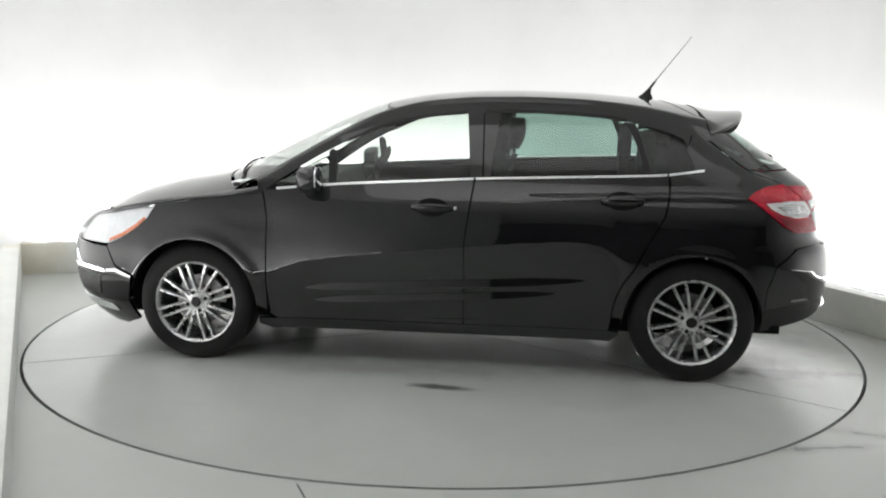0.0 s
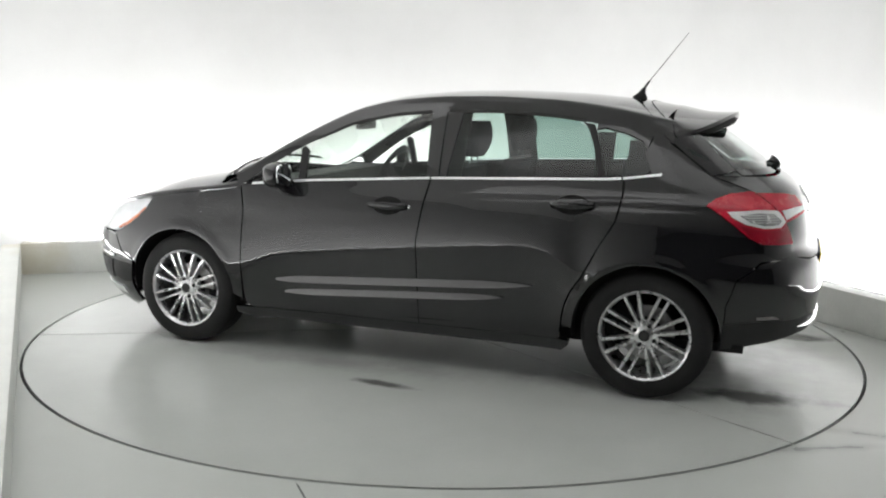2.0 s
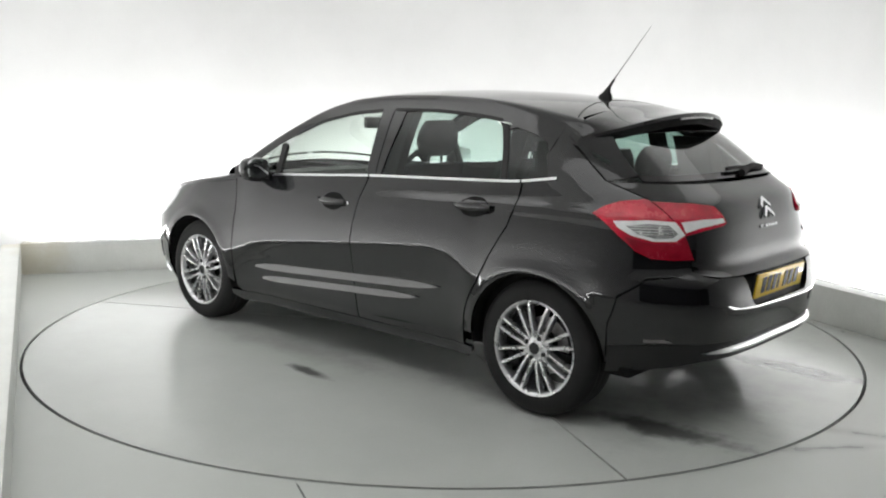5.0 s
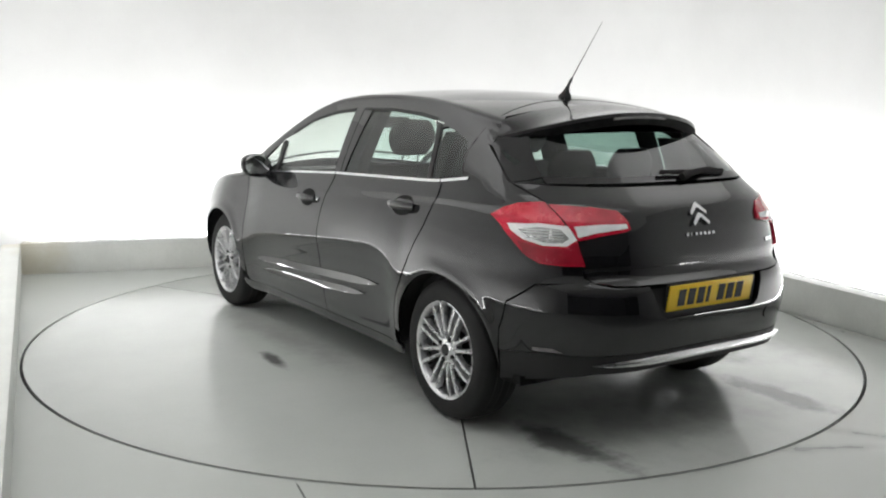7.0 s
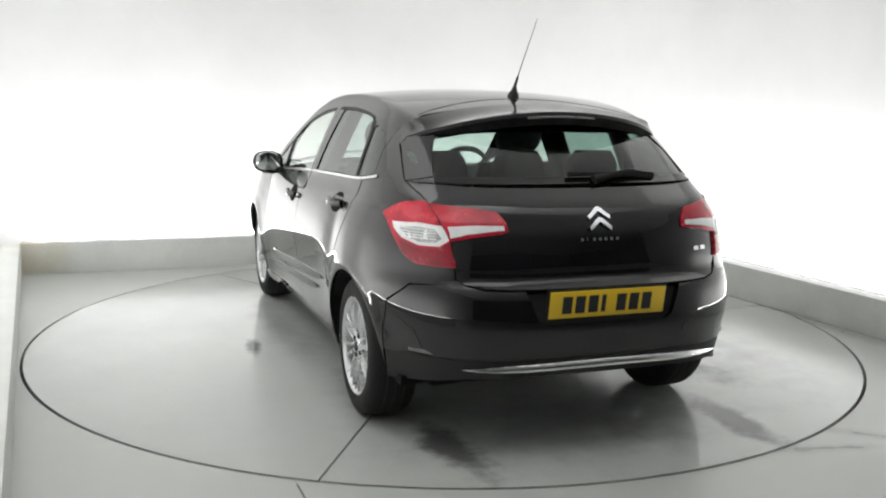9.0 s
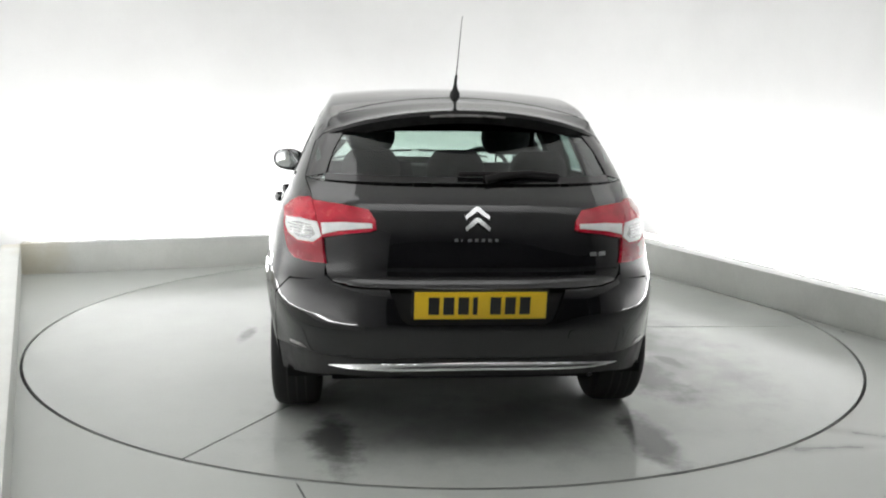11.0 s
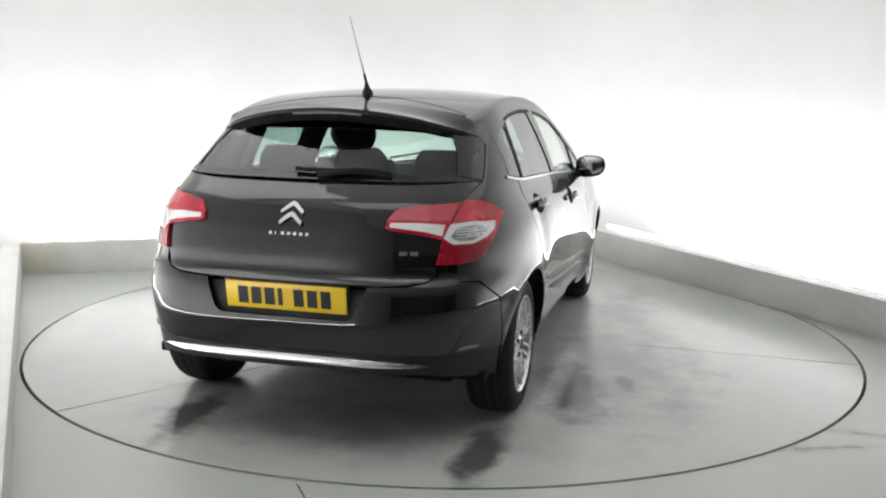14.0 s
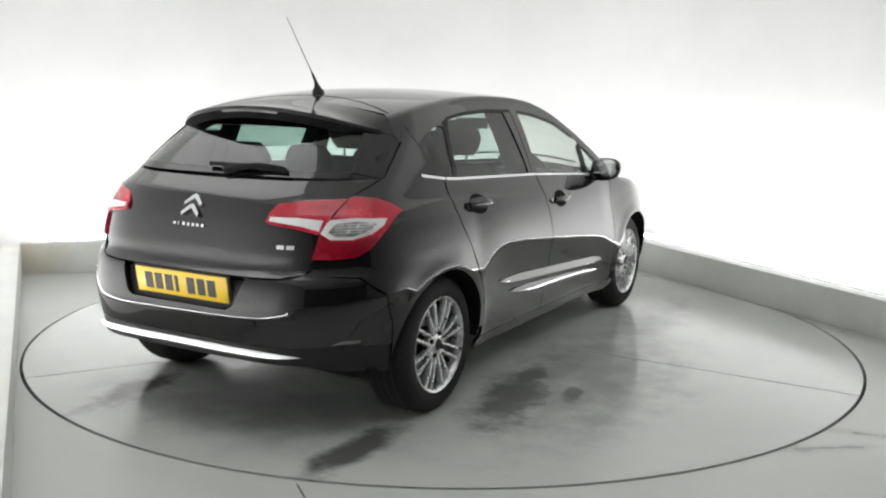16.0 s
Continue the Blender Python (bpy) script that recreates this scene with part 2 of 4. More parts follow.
def ground_sheet():
    """The floor round the turntable's pit, with the pit's wall and bottom."""
    bm = bmesh.new()
    inner = [bm.verts.new((x, y, 0)) for x, y in hole]
    outer = [bm.verts.new((x / RADIUS * 14, y / RADIUS * 14, 0)) for x, y in hole]
    low = [bm.verts.new((x, y, -0.06)) for x, y in hole]
    n = len(hole)
    for i in range(n):
        j = (i + 1) % n
        bm.faces.new((inner[i], outer[i], outer[j], inner[j]))
        bm.faces.new((inner[j], low[j], low[i], inner[i]))
    bm.faces.new(low)
    bmesh.ops.recalc_face_normals(bm, faces=bm.faces)
    return bm


tagged(mesh_object("floor", ground_sheet(), M_FLOOR, smooth=False), "grey painted studio floor with damp stains", "floor", kind="structure")
wall_run("plinth_left", P_LEFT_END, P_LEFT, 0, "low pale grey painted plinth before the white wall")
wall_run("plinth_back", P_LEFT + BACK_DIR * 0.001, P_FAR, 0, "low pale grey painted plinth before the white wall")
wall_run("plinth_right", P_FAR, P_RIGHT_END, 0, "low pale grey painted plinth before the white wall")

# the white wall bends round the turntable with wide soft corners
WALL_GAP, WALL_TOP = 1.0, 3.1


def wall_path():
    a0, a1 = P_LEFT + LEFT_DIR * 8.6, P_LEFT
    oL, oB, oR = outward(a0, a1), outward(P_LEFT, P_FAR), outward(P_FAR, P_RIGHT_END)
    c1 = meet(P_LEFT + oL * WALL_GAP, LEFT_DIR, P_LEFT + oB * WALL_GAP, BACK_DIR)
    c2 = meet(P_LEFT + oB * WALL_GAP, BACK_DIR, P_RIGHT + oR * WALL_GAP, RIGHT_DIR)
    start = P_LEFT + LEFT_DIR * 8.6 + oL * WALL_GAP
    end = P_RIGHT - RIGHT_DIR * 6.5 + oR * WALL_GAP
    pts = [start]
    for c, before, after in ((c1, -LEFT_DIR, BACK_DIR), (c2, BACK_DIR, -RIGHT_DIR)):
        r = 0.9
        p0, p2 = c - before * r, c + after * r
        for k in range(13):
            u = k / 12
            pts.append(p0 * (1 - u) ** 2 + c * 2 * u * (1 - u) + p2 * u * u)
    pts.append(end)
    return pts


def cyclorama(z0, z1, thick):
    pts = wall_path()
    rings = []
    for i, p in enumerate(pts):
        d = (pts[min(i + 1, len(pts) - 1)] - pts[max(i - 1, 0)]).normalized()
        o = Vector((-d.y, d.x, 0)) * thick
        rings.append([(p.x, p.y, z0), (p.x, p.y, z1), (p.x + o.x, p.y + o.y, z1), (p.x + o.x, p.y + o.y, z0)])
    return loft(rings)


tagged(mesh_object("wall_studio", cyclorama(0.0, WALL_TOP, 0.12), M_WALL), "white painted curved studio wall lit from below", "wall", kind="structure")
# Out of view: ceiling and grey outer walls, added for what the car reflects.
tagged(mesh_object("ceiling", box(-9, 9, -11, 9, WALL_TOP, WALL_TOP + 0.1), M_CEIL, smooth=False), "pale painted studio ceiling", "ceiling", kind="structure")
tagged(mesh_object("wall_rear", box(-9, 9, -9.2, -9.0, 0, WALL_TOP), M_CURTAIN, smooth=False), "unseen grey wall added around the studio for the car's reflections", "wall", kind="structure")
tagged(mesh_object("wall_side", box(8.0, 8.2, -9.0, 3, 0, WALL_TOP), M_CURTAIN, smooth=False), "unseen grey wall added around the studio for the car's reflections", "wall", kind="structure")
tagged(mesh_object("wall_side", box(-8.2, -8.0, -9.0, 3, 0, WALL_TOP), M_CURTAIN, smooth=False), "unseen grey wall added around the studio for the car's reflections", "wall", kind="structure")



def strip_light(a, b):
    """A fluorescent strip on its housing, hidden from the front by the plinth."""
    d, out = (b - a).normalized(), outward(a, b)
    p, q = a + d * 0.05 + out * 0.33, b - d * 0.05 + out * 0.33
    lamp = tagged(new("strip_light"), "white strip light with a lit tube behind the plinth", "strip light", group="strip lights behind the plinths")
    part("housing", slab([p - out * 0.03, q - out * 0.03, q + out * 0.03, p + out * 0.03], 0.0, 0.216, 0.004), M_HOUSING, lamp)
    part("tube", tube([(*p.xy, 0.232), (*q.xy, 0.232)], 0.0125, 10), M_TUBE, lamp, "lit fluorescent tube")


for a, b in ((P_LEFT_END, P_LEFT), (P_LEFT, P_FAR), (P_FAR, P_RIGHT_END)):
    strip_light(a, b)

# the turntable turns with the car on it
turntable = tagged(new("turntable"), "round grey steel turntable set flush in the floor", "turntable")


def sector(a0, a1):
    """A third of the top plate; the joints between the thirds stay open."""
    gap = 0.005 / RADIUS
    pts = [(RADIUS * math.cos(a), RADIUS * math.sin(a)) for a in np.linspace(radians(a0) + gap, radians(a1) - gap, 65)]
    mid = radians((a0 + a1) / 2)
    return slab([(0.004 * math.cos(mid), 0.004 * math.sin(mid))] + pts, -0.04, 0.001)


for a in (28.8, 148.8, 268.8):
    part("plate", sector(a, a + 120), M_TABLE, turntable)
# a dark ring paints the shade inside the gap round the plates
part("rim_gap_shade", loft([[(r * math.cos(k * math.tau / 128), r * math.sin(k * math.tau / 128), z) for r, z in
                        ((RADIUS - 0.004, -0.05), (RADIUS + 0.015, -0.05), (RADIUS + 0.015, -0.012), (RADIUS - 0.004, -0.012))]
                       for k in range(129)], caps=False), M_GAP, turntable, "dark ring standing for the shade in the gap round the turntable")


# ---- the shell of the car: x forward from the rear axle, y to its left, z up ----
def smooth_curve(pts, sigma):
    """A function through a few knots, with its corners rounded over sigma."""
    xs = np.array([p[0] for p in pts], float)
    ys = np.array([p[1] for p in pts], float)
    pad = sigma * 4
    g = np.linspace(xs[0] - pad, xs[-1] + pad, 1200)
    lo = (ys[1] - ys[0]) / (xs[1] - xs[0])
    hi = (ys[-1] - ys[-2]) / (xs[-1] - xs[-2])
    v = np.interp(g, xs, ys)
    v = np.where(g < xs[0], ys[0] + lo * (g - xs[0]), np.where(g > xs[-1], ys[-1] + hi * (g - xs[-1]), v))
    step = g[1] - g[0]
    k = int(3 * sigma / step)
    ker = np.exp(-0.5 * (np.arange(-k, k + 1) * step / sigma) ** 2)
    ker /= ker.sum()
    v = np.convolve(np.pad(v, k, mode="edge"), ker, mode="valid")
    return lambda q: float(np.interp(q, g, v))


tail_x = smooth_curve(((0.10, -0.60), (0.20, -0.71), (0.30, -0.752), (0.42, -0.772), (0.48, -0.780), (0.53, -0.788), (0.60, -0.781), (0.665, -0.770), (0.70, -0.752), (0.72, -0.724), (0.80, -0.713),
                       (0.92, -0.685), (1.02, -0.625), (1.09, -0.52), (1.20, -0.37), (1.32, -0.19), (1.40, -0.05)), 0.014)
nose_x = smooth_curve(((0.10, 3.25), (0.20, 3.42), (0.35, 3.50), (0.50, 3.52), (0.62, 3.50), (0.72, 3.42), (0.82, 3.28), (0.90, 3.05), (1.0, 2.75), (1.4, 1.6)), 0.03)
half_w = smooth_curve(((0.10, 0.76), (0.20, 0.835), (0.28, 0.864), (0.40, 0.875), (0.55, 0.883), (0.638, 0.8885), (0.66, 0.8868), (0.70, 0.8825), (0.76, 0.8745), (0.84, 0.859),
                       (0.90, 0.840), (0.95, 0.815), (1.00, 0.792), (1.10, 0.756), (1.22, 0.702), (1.32, 0.652), (1.40, 0.605)), 0.009)
along = smooth_curve(((-0.9, 0.955), (-0.6, 0.970), (-0.3, 0.992), (0.3, 0.995), (1.2, 1.0), (2.0, 0.998), (2.6, 1.018), (3.0, 1.012), (3.5, 0.985)), 0.15)
ridge = smooth_curve(((-0.40, 1.310), (-0.27, 1.350), (-0.05, 1.398), (0.18, 1.434), (0.50, 1.460), (0.85, 1.470), (1.16, 1.464), (1.45, 1.440),
                      (1.70, 1.388), (1.90, 1.315), (2.12, 1.212), (2.36, 1.092), (2.58, 0.982), (2.72, 0.948), (2.97, 0.905), (3.18, 0.850), (3.34, 0.777), (3.45, 0.69)), 0.05)
bulge = smooth_curve(((-0.5, 0.25), (0.3, 0.0), (1.2, 0.0), (1.7, 0.22), (2.3, 0.42), (2.8, 0.25), (3.5, 0.45)), 0.1)
crown = smooth_curve(((-0.5, 0.26), (-0.1, 0.22), (0.3, 0.12), (0.6, 0.10), (3.5, 0.10)), 0.08)
XS, XF, NR, NF = 0.5, 2.2, 3.9, 3.3


swell = smooth_curve(((-0.9, 0.05), (-0.66, 0.045), (-0.42, 0.036), (-0.27, 0.012), (-0.1, -0.02), (0.1, -0.045), (0.22, -0.015), (0.33, 0.04), (0.39, -0.01), (0.47, -0.06), (0.60, -0.08),
                      (0.9, -0.058), (1.18, -0.03), (1.5, 0.002), (1.85, 0.042), (2.0, 0.066), (2.1, 0.10), (2.2, 0.138), (2.35, 0.12), (2.6, 0.06), (3.5, 0.06)), 0.03)
waist = smooth_curve(((0.2, 0.0), (0.25, 0.0), (0.48, 1.0), (0.745, 1.0), (0.96, 0.0), (1.1, 0.0)), 0.03)
tuck = smooth_curve(((-0.9, 0.11), (-0.45, 0.11), (-0.30, 0.0), (0.1, 0.0), (0.28, 0.0), (0.46, 0.10), (0.7, 0.115), (1.8, 0.115), (2.06, 0.09), (2.24, 0.0), (2.5, 0.0)), 0.03)


def wide(x, z):
    """Half width; the shoulder of the flanks drops towards both wheel arches."""
    r0, r1 = math.hypot(x, z - 0.316), math.hypot(x - 2.608, z - 0.316)
    lip = (math.exp(-((r0 - 0.362) / 0.034) ** 2) + math.exp(-((r1 - 0.362) / 0.034) ** 2)) * min(1.0, max(0.0, (z - 0.28) * 6))
    fade = min(1.0, max(0.0, (0.95 - x) * 2.0))
    crease = 0.007 * fade * math.exp(-((z - 0.944 - 0.012 * math.cos(x * 4)) / 0.016) ** 2)
    under = max(0.0, 0.636 - swell(x) - z)
    return half_w(z + swell(x) * waist(z)) * along(x) + 0.0075 * lip + crease - tuck(x) * min(under, 0.02 + under * 0.75)


def side_y(x, z):
    """Half width of the body at x and height z, rounded in plan to the tail and nose."""
    w = wide(x, z)
    if x < XS:
        q = min((XS - x) / (XS - tail_x(z)), 0.9995)
        return w * (1 - q ** NR) ** (1 / NR)
    if x > XF:
        q = min((x - XF) / (nose_x(z) - XF), 0.9995)
        return w * (1 - q ** NF) ** (1 / NF)
    return w


def tail_at(y, z):
    """x of the tail at y and height z."""
    x = -0.6
    for _ in range(4):
        q = min(abs(y) / wide(x, z), 0.9995)
        x = XS - (XS - tail_x(z)) * (1 - q ** NR) ** (1 / NR)
    return x


def nose_at(y, z):
    q = min(abs(y) / wide(3.0, z), 0.9995)
    return XF + (nose_x(z) - XF) * (1 - q ** NF) ** (1 / NF)


def top_z(x, y):
    """The bonnet, windscreen and roof."""
    return ridge(x + bulge(x) * y * y) - crown(x) * y * y


def m_side(u, v):
    return (u, side_y(u, v), v)


def m_tail(u, v):
    return (tail_at(u, v), u, v)


def m_top(u, v):
    return (u, v, top_z(u, v))


def m_wrap(s, z):
    """The skin round the rear corner: s 0 at the side, -1 at the middle of the tail, above 0 forward in metres."""
    if s >= 0:
        return (XS + s, wide(XS + s, z), z)
    f = radians(90 * (1 + s))
    c, k = math.cos(f), math.sin(f)
    r = (abs(c) ** NR + abs(k) ** NR) ** (-1 / NR)
    x = XS - (XS - tail_x(z)) * c * r
    return (x, wide(x, z) * k * r, z)


def wx(x, z):
    """The wrapped coordinate of a place on the side."""
    if x >= XS:
        return (x - XS, z)
    q = (XS - x) / (XS - tail_x(z))
    return (math.degrees(math.atan2((1 - q ** NR) ** (1 / NR), q)) / 90 - 1, z)


def wy(y, z):
    """The wrapped coordinate of a place on the tail."""
    q = y / wide(tail_at(y, z), z)
    return (math.degrees(math.atan2(q, (1 - q ** NR) ** (1 / NR))) / 90 - 1, z)


def arc(cx, cz, r, a0, a1, n):
    """Points on an arc in degrees: 0 forward, 90 up."""
    return [(cx + r * math.cos(radians(a)), cz + r * math.sin(radians(a))) for a in np.linspace(a0, a1, n)]


def panel_mesh(poly, surf, step, lift=0.0, depth=0.018, mirror=False, relief=None, round_edge=0.0):
    """A sheet cut to the outline poly in a surface's own coordinates, laid on the surface, with its edges turned inwards by depth."""
    dense = []
    n = len(poly)
    for i in range(n):
        a, b = Vector(poly[i]), Vector(poly[(i + 1) % n])
        k = max(1, int((b - a).length / (min(step) * 0.8)))
        dense += [a.lerp(b, j / k) for j in range(k)]
    bm = bmesh.new()
    bm.faces.new([bm.verts.new((p[0], p[1], 0)) for p in dense])
    for ax, st in ((0, step[0]), (1, step[1])):
        lo, hi = min(p[ax] for p in dense), max(p[ax] for p in dense)
        c = math.ceil(lo / st) * st
        while c < hi:
            if c - lo > st * 0.05 and hi - c > st * 0.05:
                co, no = [0, 0, 0], [0, 0, 0]
                co[ax], no[ax] = c, 1
                bmesh.ops.bisect_plane(bm, geom=bm.verts[:] + bm.edges[:] + bm.faces[:], plane_co=co, plane_no=no, dist=st * 0.02)
            c += st
    bmesh.ops.triangulate(bm, faces=[f for f in bm.faces if len(f.verts) > 4])
    bm.verts.ensure_lookup_table()
    sg = -1.0 if mirror else 1.0

    def point(u, v):
        p = Vector(surf(u, v))
        if mirror:
            p.y = -p.y
        return p

    eps = 0.004
    places, normals = [], []
    for v in bm.verts:
        u, w = v.co.x, v.co.y
        du = point(u + eps, w) - point(u - eps, w)
        dv = point(u, w + eps) - point(u, w - eps)
        nn = du.cross(dv).normalized()
        p = point(u, w)
        if nn.dot(Vector((p.x - 1.3 if abs(p.y) < 0.9 and surf is not m_side else 0, p.y, 0 if surf is not m_top else 9)).normalized()) < 0:
            nn = -nn
        places.append(p)
        normals.append(nn)
    boundary = [e for e in bm.edges if e.is_boundary]
    edge_ids = {v.index for e in boundary for v in e.verts}
    for v, p, nn in zip(bm.verts, places, normals):
        extra = relief(v.co.x, v.co.y) if relief else 0.0
        v.co = p + nn * (lift + extra)
    bm.normal_update()
    for f in bm.faces:
        c = sum((normals[v.index] for v in f.verts), Vector())
        if f.normal.dot(c) < 0:
            f.normal_flip()
    smooth_n = [n.copy() for n in normals]
    if depth:
        twin = {}
        for i in edge_ids:
            twin[i] = bm.verts.new(bm.verts[i].co - normals[i] * depth)
            bm.verts.ensure_lookup_table()
        for e in boundary:
            a, b = e.verts
            f = e.link_faces[0]
            loop = [l for l in f.loops if l.edge == e][0]
            a = loop.vert
            b = e.other_vert(a)
            bm.faces.new((b, a, twin[a.index], twin[b.index]))
    return bm, (None if relief else smooth_n)


def panel(name, poly, surf, mat, parent, step=(0.1, 0.06), lift=0.0, depth=0.018, mirror=False, label="", relief=None):
    bm, smooth_n = panel_mesh(poly, surf, step, lift, depth, mirror, relief)
    me = bpy.data.meshes.new(name)
    bm.to_mesh(me)
    bm.free()
    me.materials.append(mat)
    me.polygons.foreach_set("use_smooth", [True] * len(me.polygons))
    if smooth_n:
        n = len(smooth_n)
        split = []
        for p in me.polygons:
            rim = any(i >= n for i in p.vertices)
            for i in p.vertices:
                split.append(p.normal.copy() if rim else smooth_n[i])
        me.normals_split_custom_set(split)
    else:
        me.set_sharp_from_angle(angle=radians(50))
    ob = new(name, me)
    ob.parent = parent
    if label:
        ob["label"] = label
    return ob


car = tagged(new("car"), "glossy black five-door hatchback parked on the turntable", "car")

# lines of the body side
belt = smooth_curve(((-0.3, 1.110), (-0.04, 1.080), (0.18, 1.050), (1.12, 1.012), (1.82, 0.968), (2.25, 0.928), (2.7, 0.88)), 0.03)
RAIL = [(2.26, 0.955), (2.10, 1.066), (1.90, 1.190), (1.62, 1.320), (1.37, 1.374), (1.10, 1.398), (0.80, 1.402), (0.50, 1.386), (0.25, 1.352), (0.02, 1.302), (-0.065, 1.276)]
EDGE = [(2.42, 0.71), (2.19, 0.69), (1.97, 0.66), (1.66, 0.612), (1.38, 0.590), (1.10, 0.580), (0.80, 0.577), (0.50, 0.575), (0.25, 0.572), (0.02, 0.570), (-0.065, 0.567)]
rail_z = smooth_curve(sorted(RAIL), 0.03)
GAP = 0.003
SILL = 0.255


def belt_line(x0, x1, n, dz=0.0):
    return [(x, belt(x) + dz) for x in np.linspace(x0, x1, n)]


def rail_line(x0, x1, n, dz=0.0):
    return [(x, rail_z(x) + dz) for x in np.linspace(x0, x1, n)]


B_POST = 1.165
ARCH_R = 0.350


def body_sides(mirror):
    sd = dict(mirror=mirror)
    side = "left" if not mirror else "right"
    st = (0.08, 0.045)
    # front wing, with the arch cut out
    wing = [(2.203, 0.40), (2.203, 0.30)] + arc(2.608, 0.316, ARCH_R, 178, 20, 22) + [(2.955, 0.46), (3.06, 0.50), (3.115, 0.608), (3.015, 0.650), (2.93, 0.705), (2.866, 0.762), (2.826, 0.832)] \
        + [(2.6, 0.868), (2.4, 0.893), (2.235, 0.915)] + [(2.2115, 0.80), (2.2065, 0.60)]
    panel("front_wing", wing, m_side, M_PAINT, car, (0.025, 0.014), **sd)
    door_f = [(2.205, 0.80), (2.20, 0.60), (2.197, 0.42), (2.185, SILL + 0.03), (2.15, SILL)] + [(B_POST + GAP, SILL), (B_POST + GAP, 0.70)] + belt_line(B_POST - 0.035, 2.228, 10)
    fd = panel("front_door", door_f, m_side, M_PAINT, car, (0.05, 0.012), **sd)
    door_r = [(B_POST - GAP, 0.70), (B_POST - GAP, SILL), (0.42, SILL)] + arc(0, 0.316, ARCH_R + 0.06, 2, 40, 8) + [(0.255, 0.70), (0.165, 0.86), (0.145, 0.97), (0.148, belt(0.15))] + belt_line(0.15, B_POST - 0.045, 9)[1:]
    rd = panel("rear_door", door_r, m_side, M_PAINT, car, (0.03, 0.012), **sd)
    sill = [(2.25, SILL - GAP), (0.365, SILL - GAP), (0.372, 0.225), (0.41, 0.192), (2.18, 0.192), (2.25, 0.22)]
    panel("sill", sill, m_side, M_PAINT, car, st, **sd)
    # rear quarter round the arch and up to the roof
    q = [wx(x, z) for x, z in arc(0, 0.316, ARCH_R, 2, 180, 26)] + [wx(-0.362, 0.50), wx(-0.40, 0.62), wx(-0.50, 0.70), wy(0.60, 0.715), wy(0.60, 0.80), wy(0.615, 0.90), wy(0.654, 1.02), wy(0.691, 1.085)]
    q += [wy(0.671, 1.165), wy(0.642, 1.262), wx(-0.10, 1.285), wx(-0.05, 1.288), wx(0.02, 1.300), wx(0.06, 1.18), wx(0.015, belt(0.0) + 0.012)]
    q += [wx(0.08, belt(0.08)), wx(0.140, belt(0.14)), wx(0.138, 0.97), wx(0.158, 0.855), wx(0.248, 0.695)] + [wx(x, z) for x, z in arc(0, 0.316, ARCH_R + 0.052, 40, 2, 8)]
    panel("rear_quarter", q, m_wrap, M_PAINT, car, (0.018, 0.018), **sd)
    # lower edge mouldings on the doors: two long spear-shaped ribs
    for z0, slope, x0, x1, h, nm in ((0.432, 0.060, 1.99, 0.55, 0.037, "door_moulding"), (0.366, 0.062, 1.94, 0.70, 0.032, "door_moulding")):
        up, lo = [], []
        for k in range(17):
            u = k / 16
            x = x0 + (x1 - x0) * u
            zc = z0 + slope * (x0 - x)
            hh = h * (min(1.0, u * 9 + 0.15) ** 0.6) * (min(1.0, (1 - u) * 6) ** 0.5 if nm else 1)
            up.append((x, zc + hh * 0.5))
            lo.append((x, zc - hh * 0.5))
        poly = up + lo[::-1]
        clean = [p for i, p in enumerate(poly) if i == 0 or (Vector(p) - Vector(poly[i - 1])).length > 0.004]
        panel(nm, clean, m_side, M_PAINT, car, (0.12, 0.010), 0.003, 0.012, mirror,
              relief=lambda x, z, z0=z0, slope=slope, x0=x0, h=h: 0.0108 * min(1.0, max(0.0, 0.5 - (z - z0 - slope * (x0 - x)) / h)))
    # bright strip under the windows
    for x0, x1 in ((2.16, B_POST - 0.036), (B_POST - 0.046, 0.155), (0.146, -0.03)):
        strip = belt_line(x0, x1, 12, 0.009) + belt_line(x1, x0, 12, -0.003)
        panel("chrome_strip", strip, m_side, M_CHROME, car, (0.12, 0.02), 0.006, 0.012, mirror, "bright chrome strip below the windows")
    # window frames: one black band round all the panes, and the panes just inside it
    panes = (
        ("quarter_window", [(2.185, belt(2.185) + 0.022)] + [(2.06, 1.035), (1.895, 1.135)] + [(1.885, belt(1.88) + 0.018)], M_GLASS),
        ("door_window", [(1.845, belt(1.845) + 0.016), (1.852, 1.128)] + rail_line(1.76, 1.175, 10, -0.048) + [(1.145, belt(1.14) + 0.014)], M_GLASS),
        ("door_window", [(1.045, belt(1.04) + 0.014), (1.005, 1.345)] + rail_line(0.95, 0.40, 8, -0.048) + [(0.345, 1.29), (0.305, 1.20), (0.262, belt(0.26) + 0.014)], M_PRIVACY),
        ("quarter_window", [(0.232, belt(0.23) + 0.014), (0.275, 1.20), (0.305, 1.28), (0.26, 1.295), (0.15, 1.268), (0.075, 1.235), (0.045, 1.18), (0.02, belt(0.02) + 0.018)], M_PRIVACY),
    )
    for nm, poly, mt in panes:
        ob = panel(nm, poly, m_side, mt, car, (0.15, 0.08), -0.004, 0.0, mirror, "tinted glass side window")
        ob.visible_shadow = False
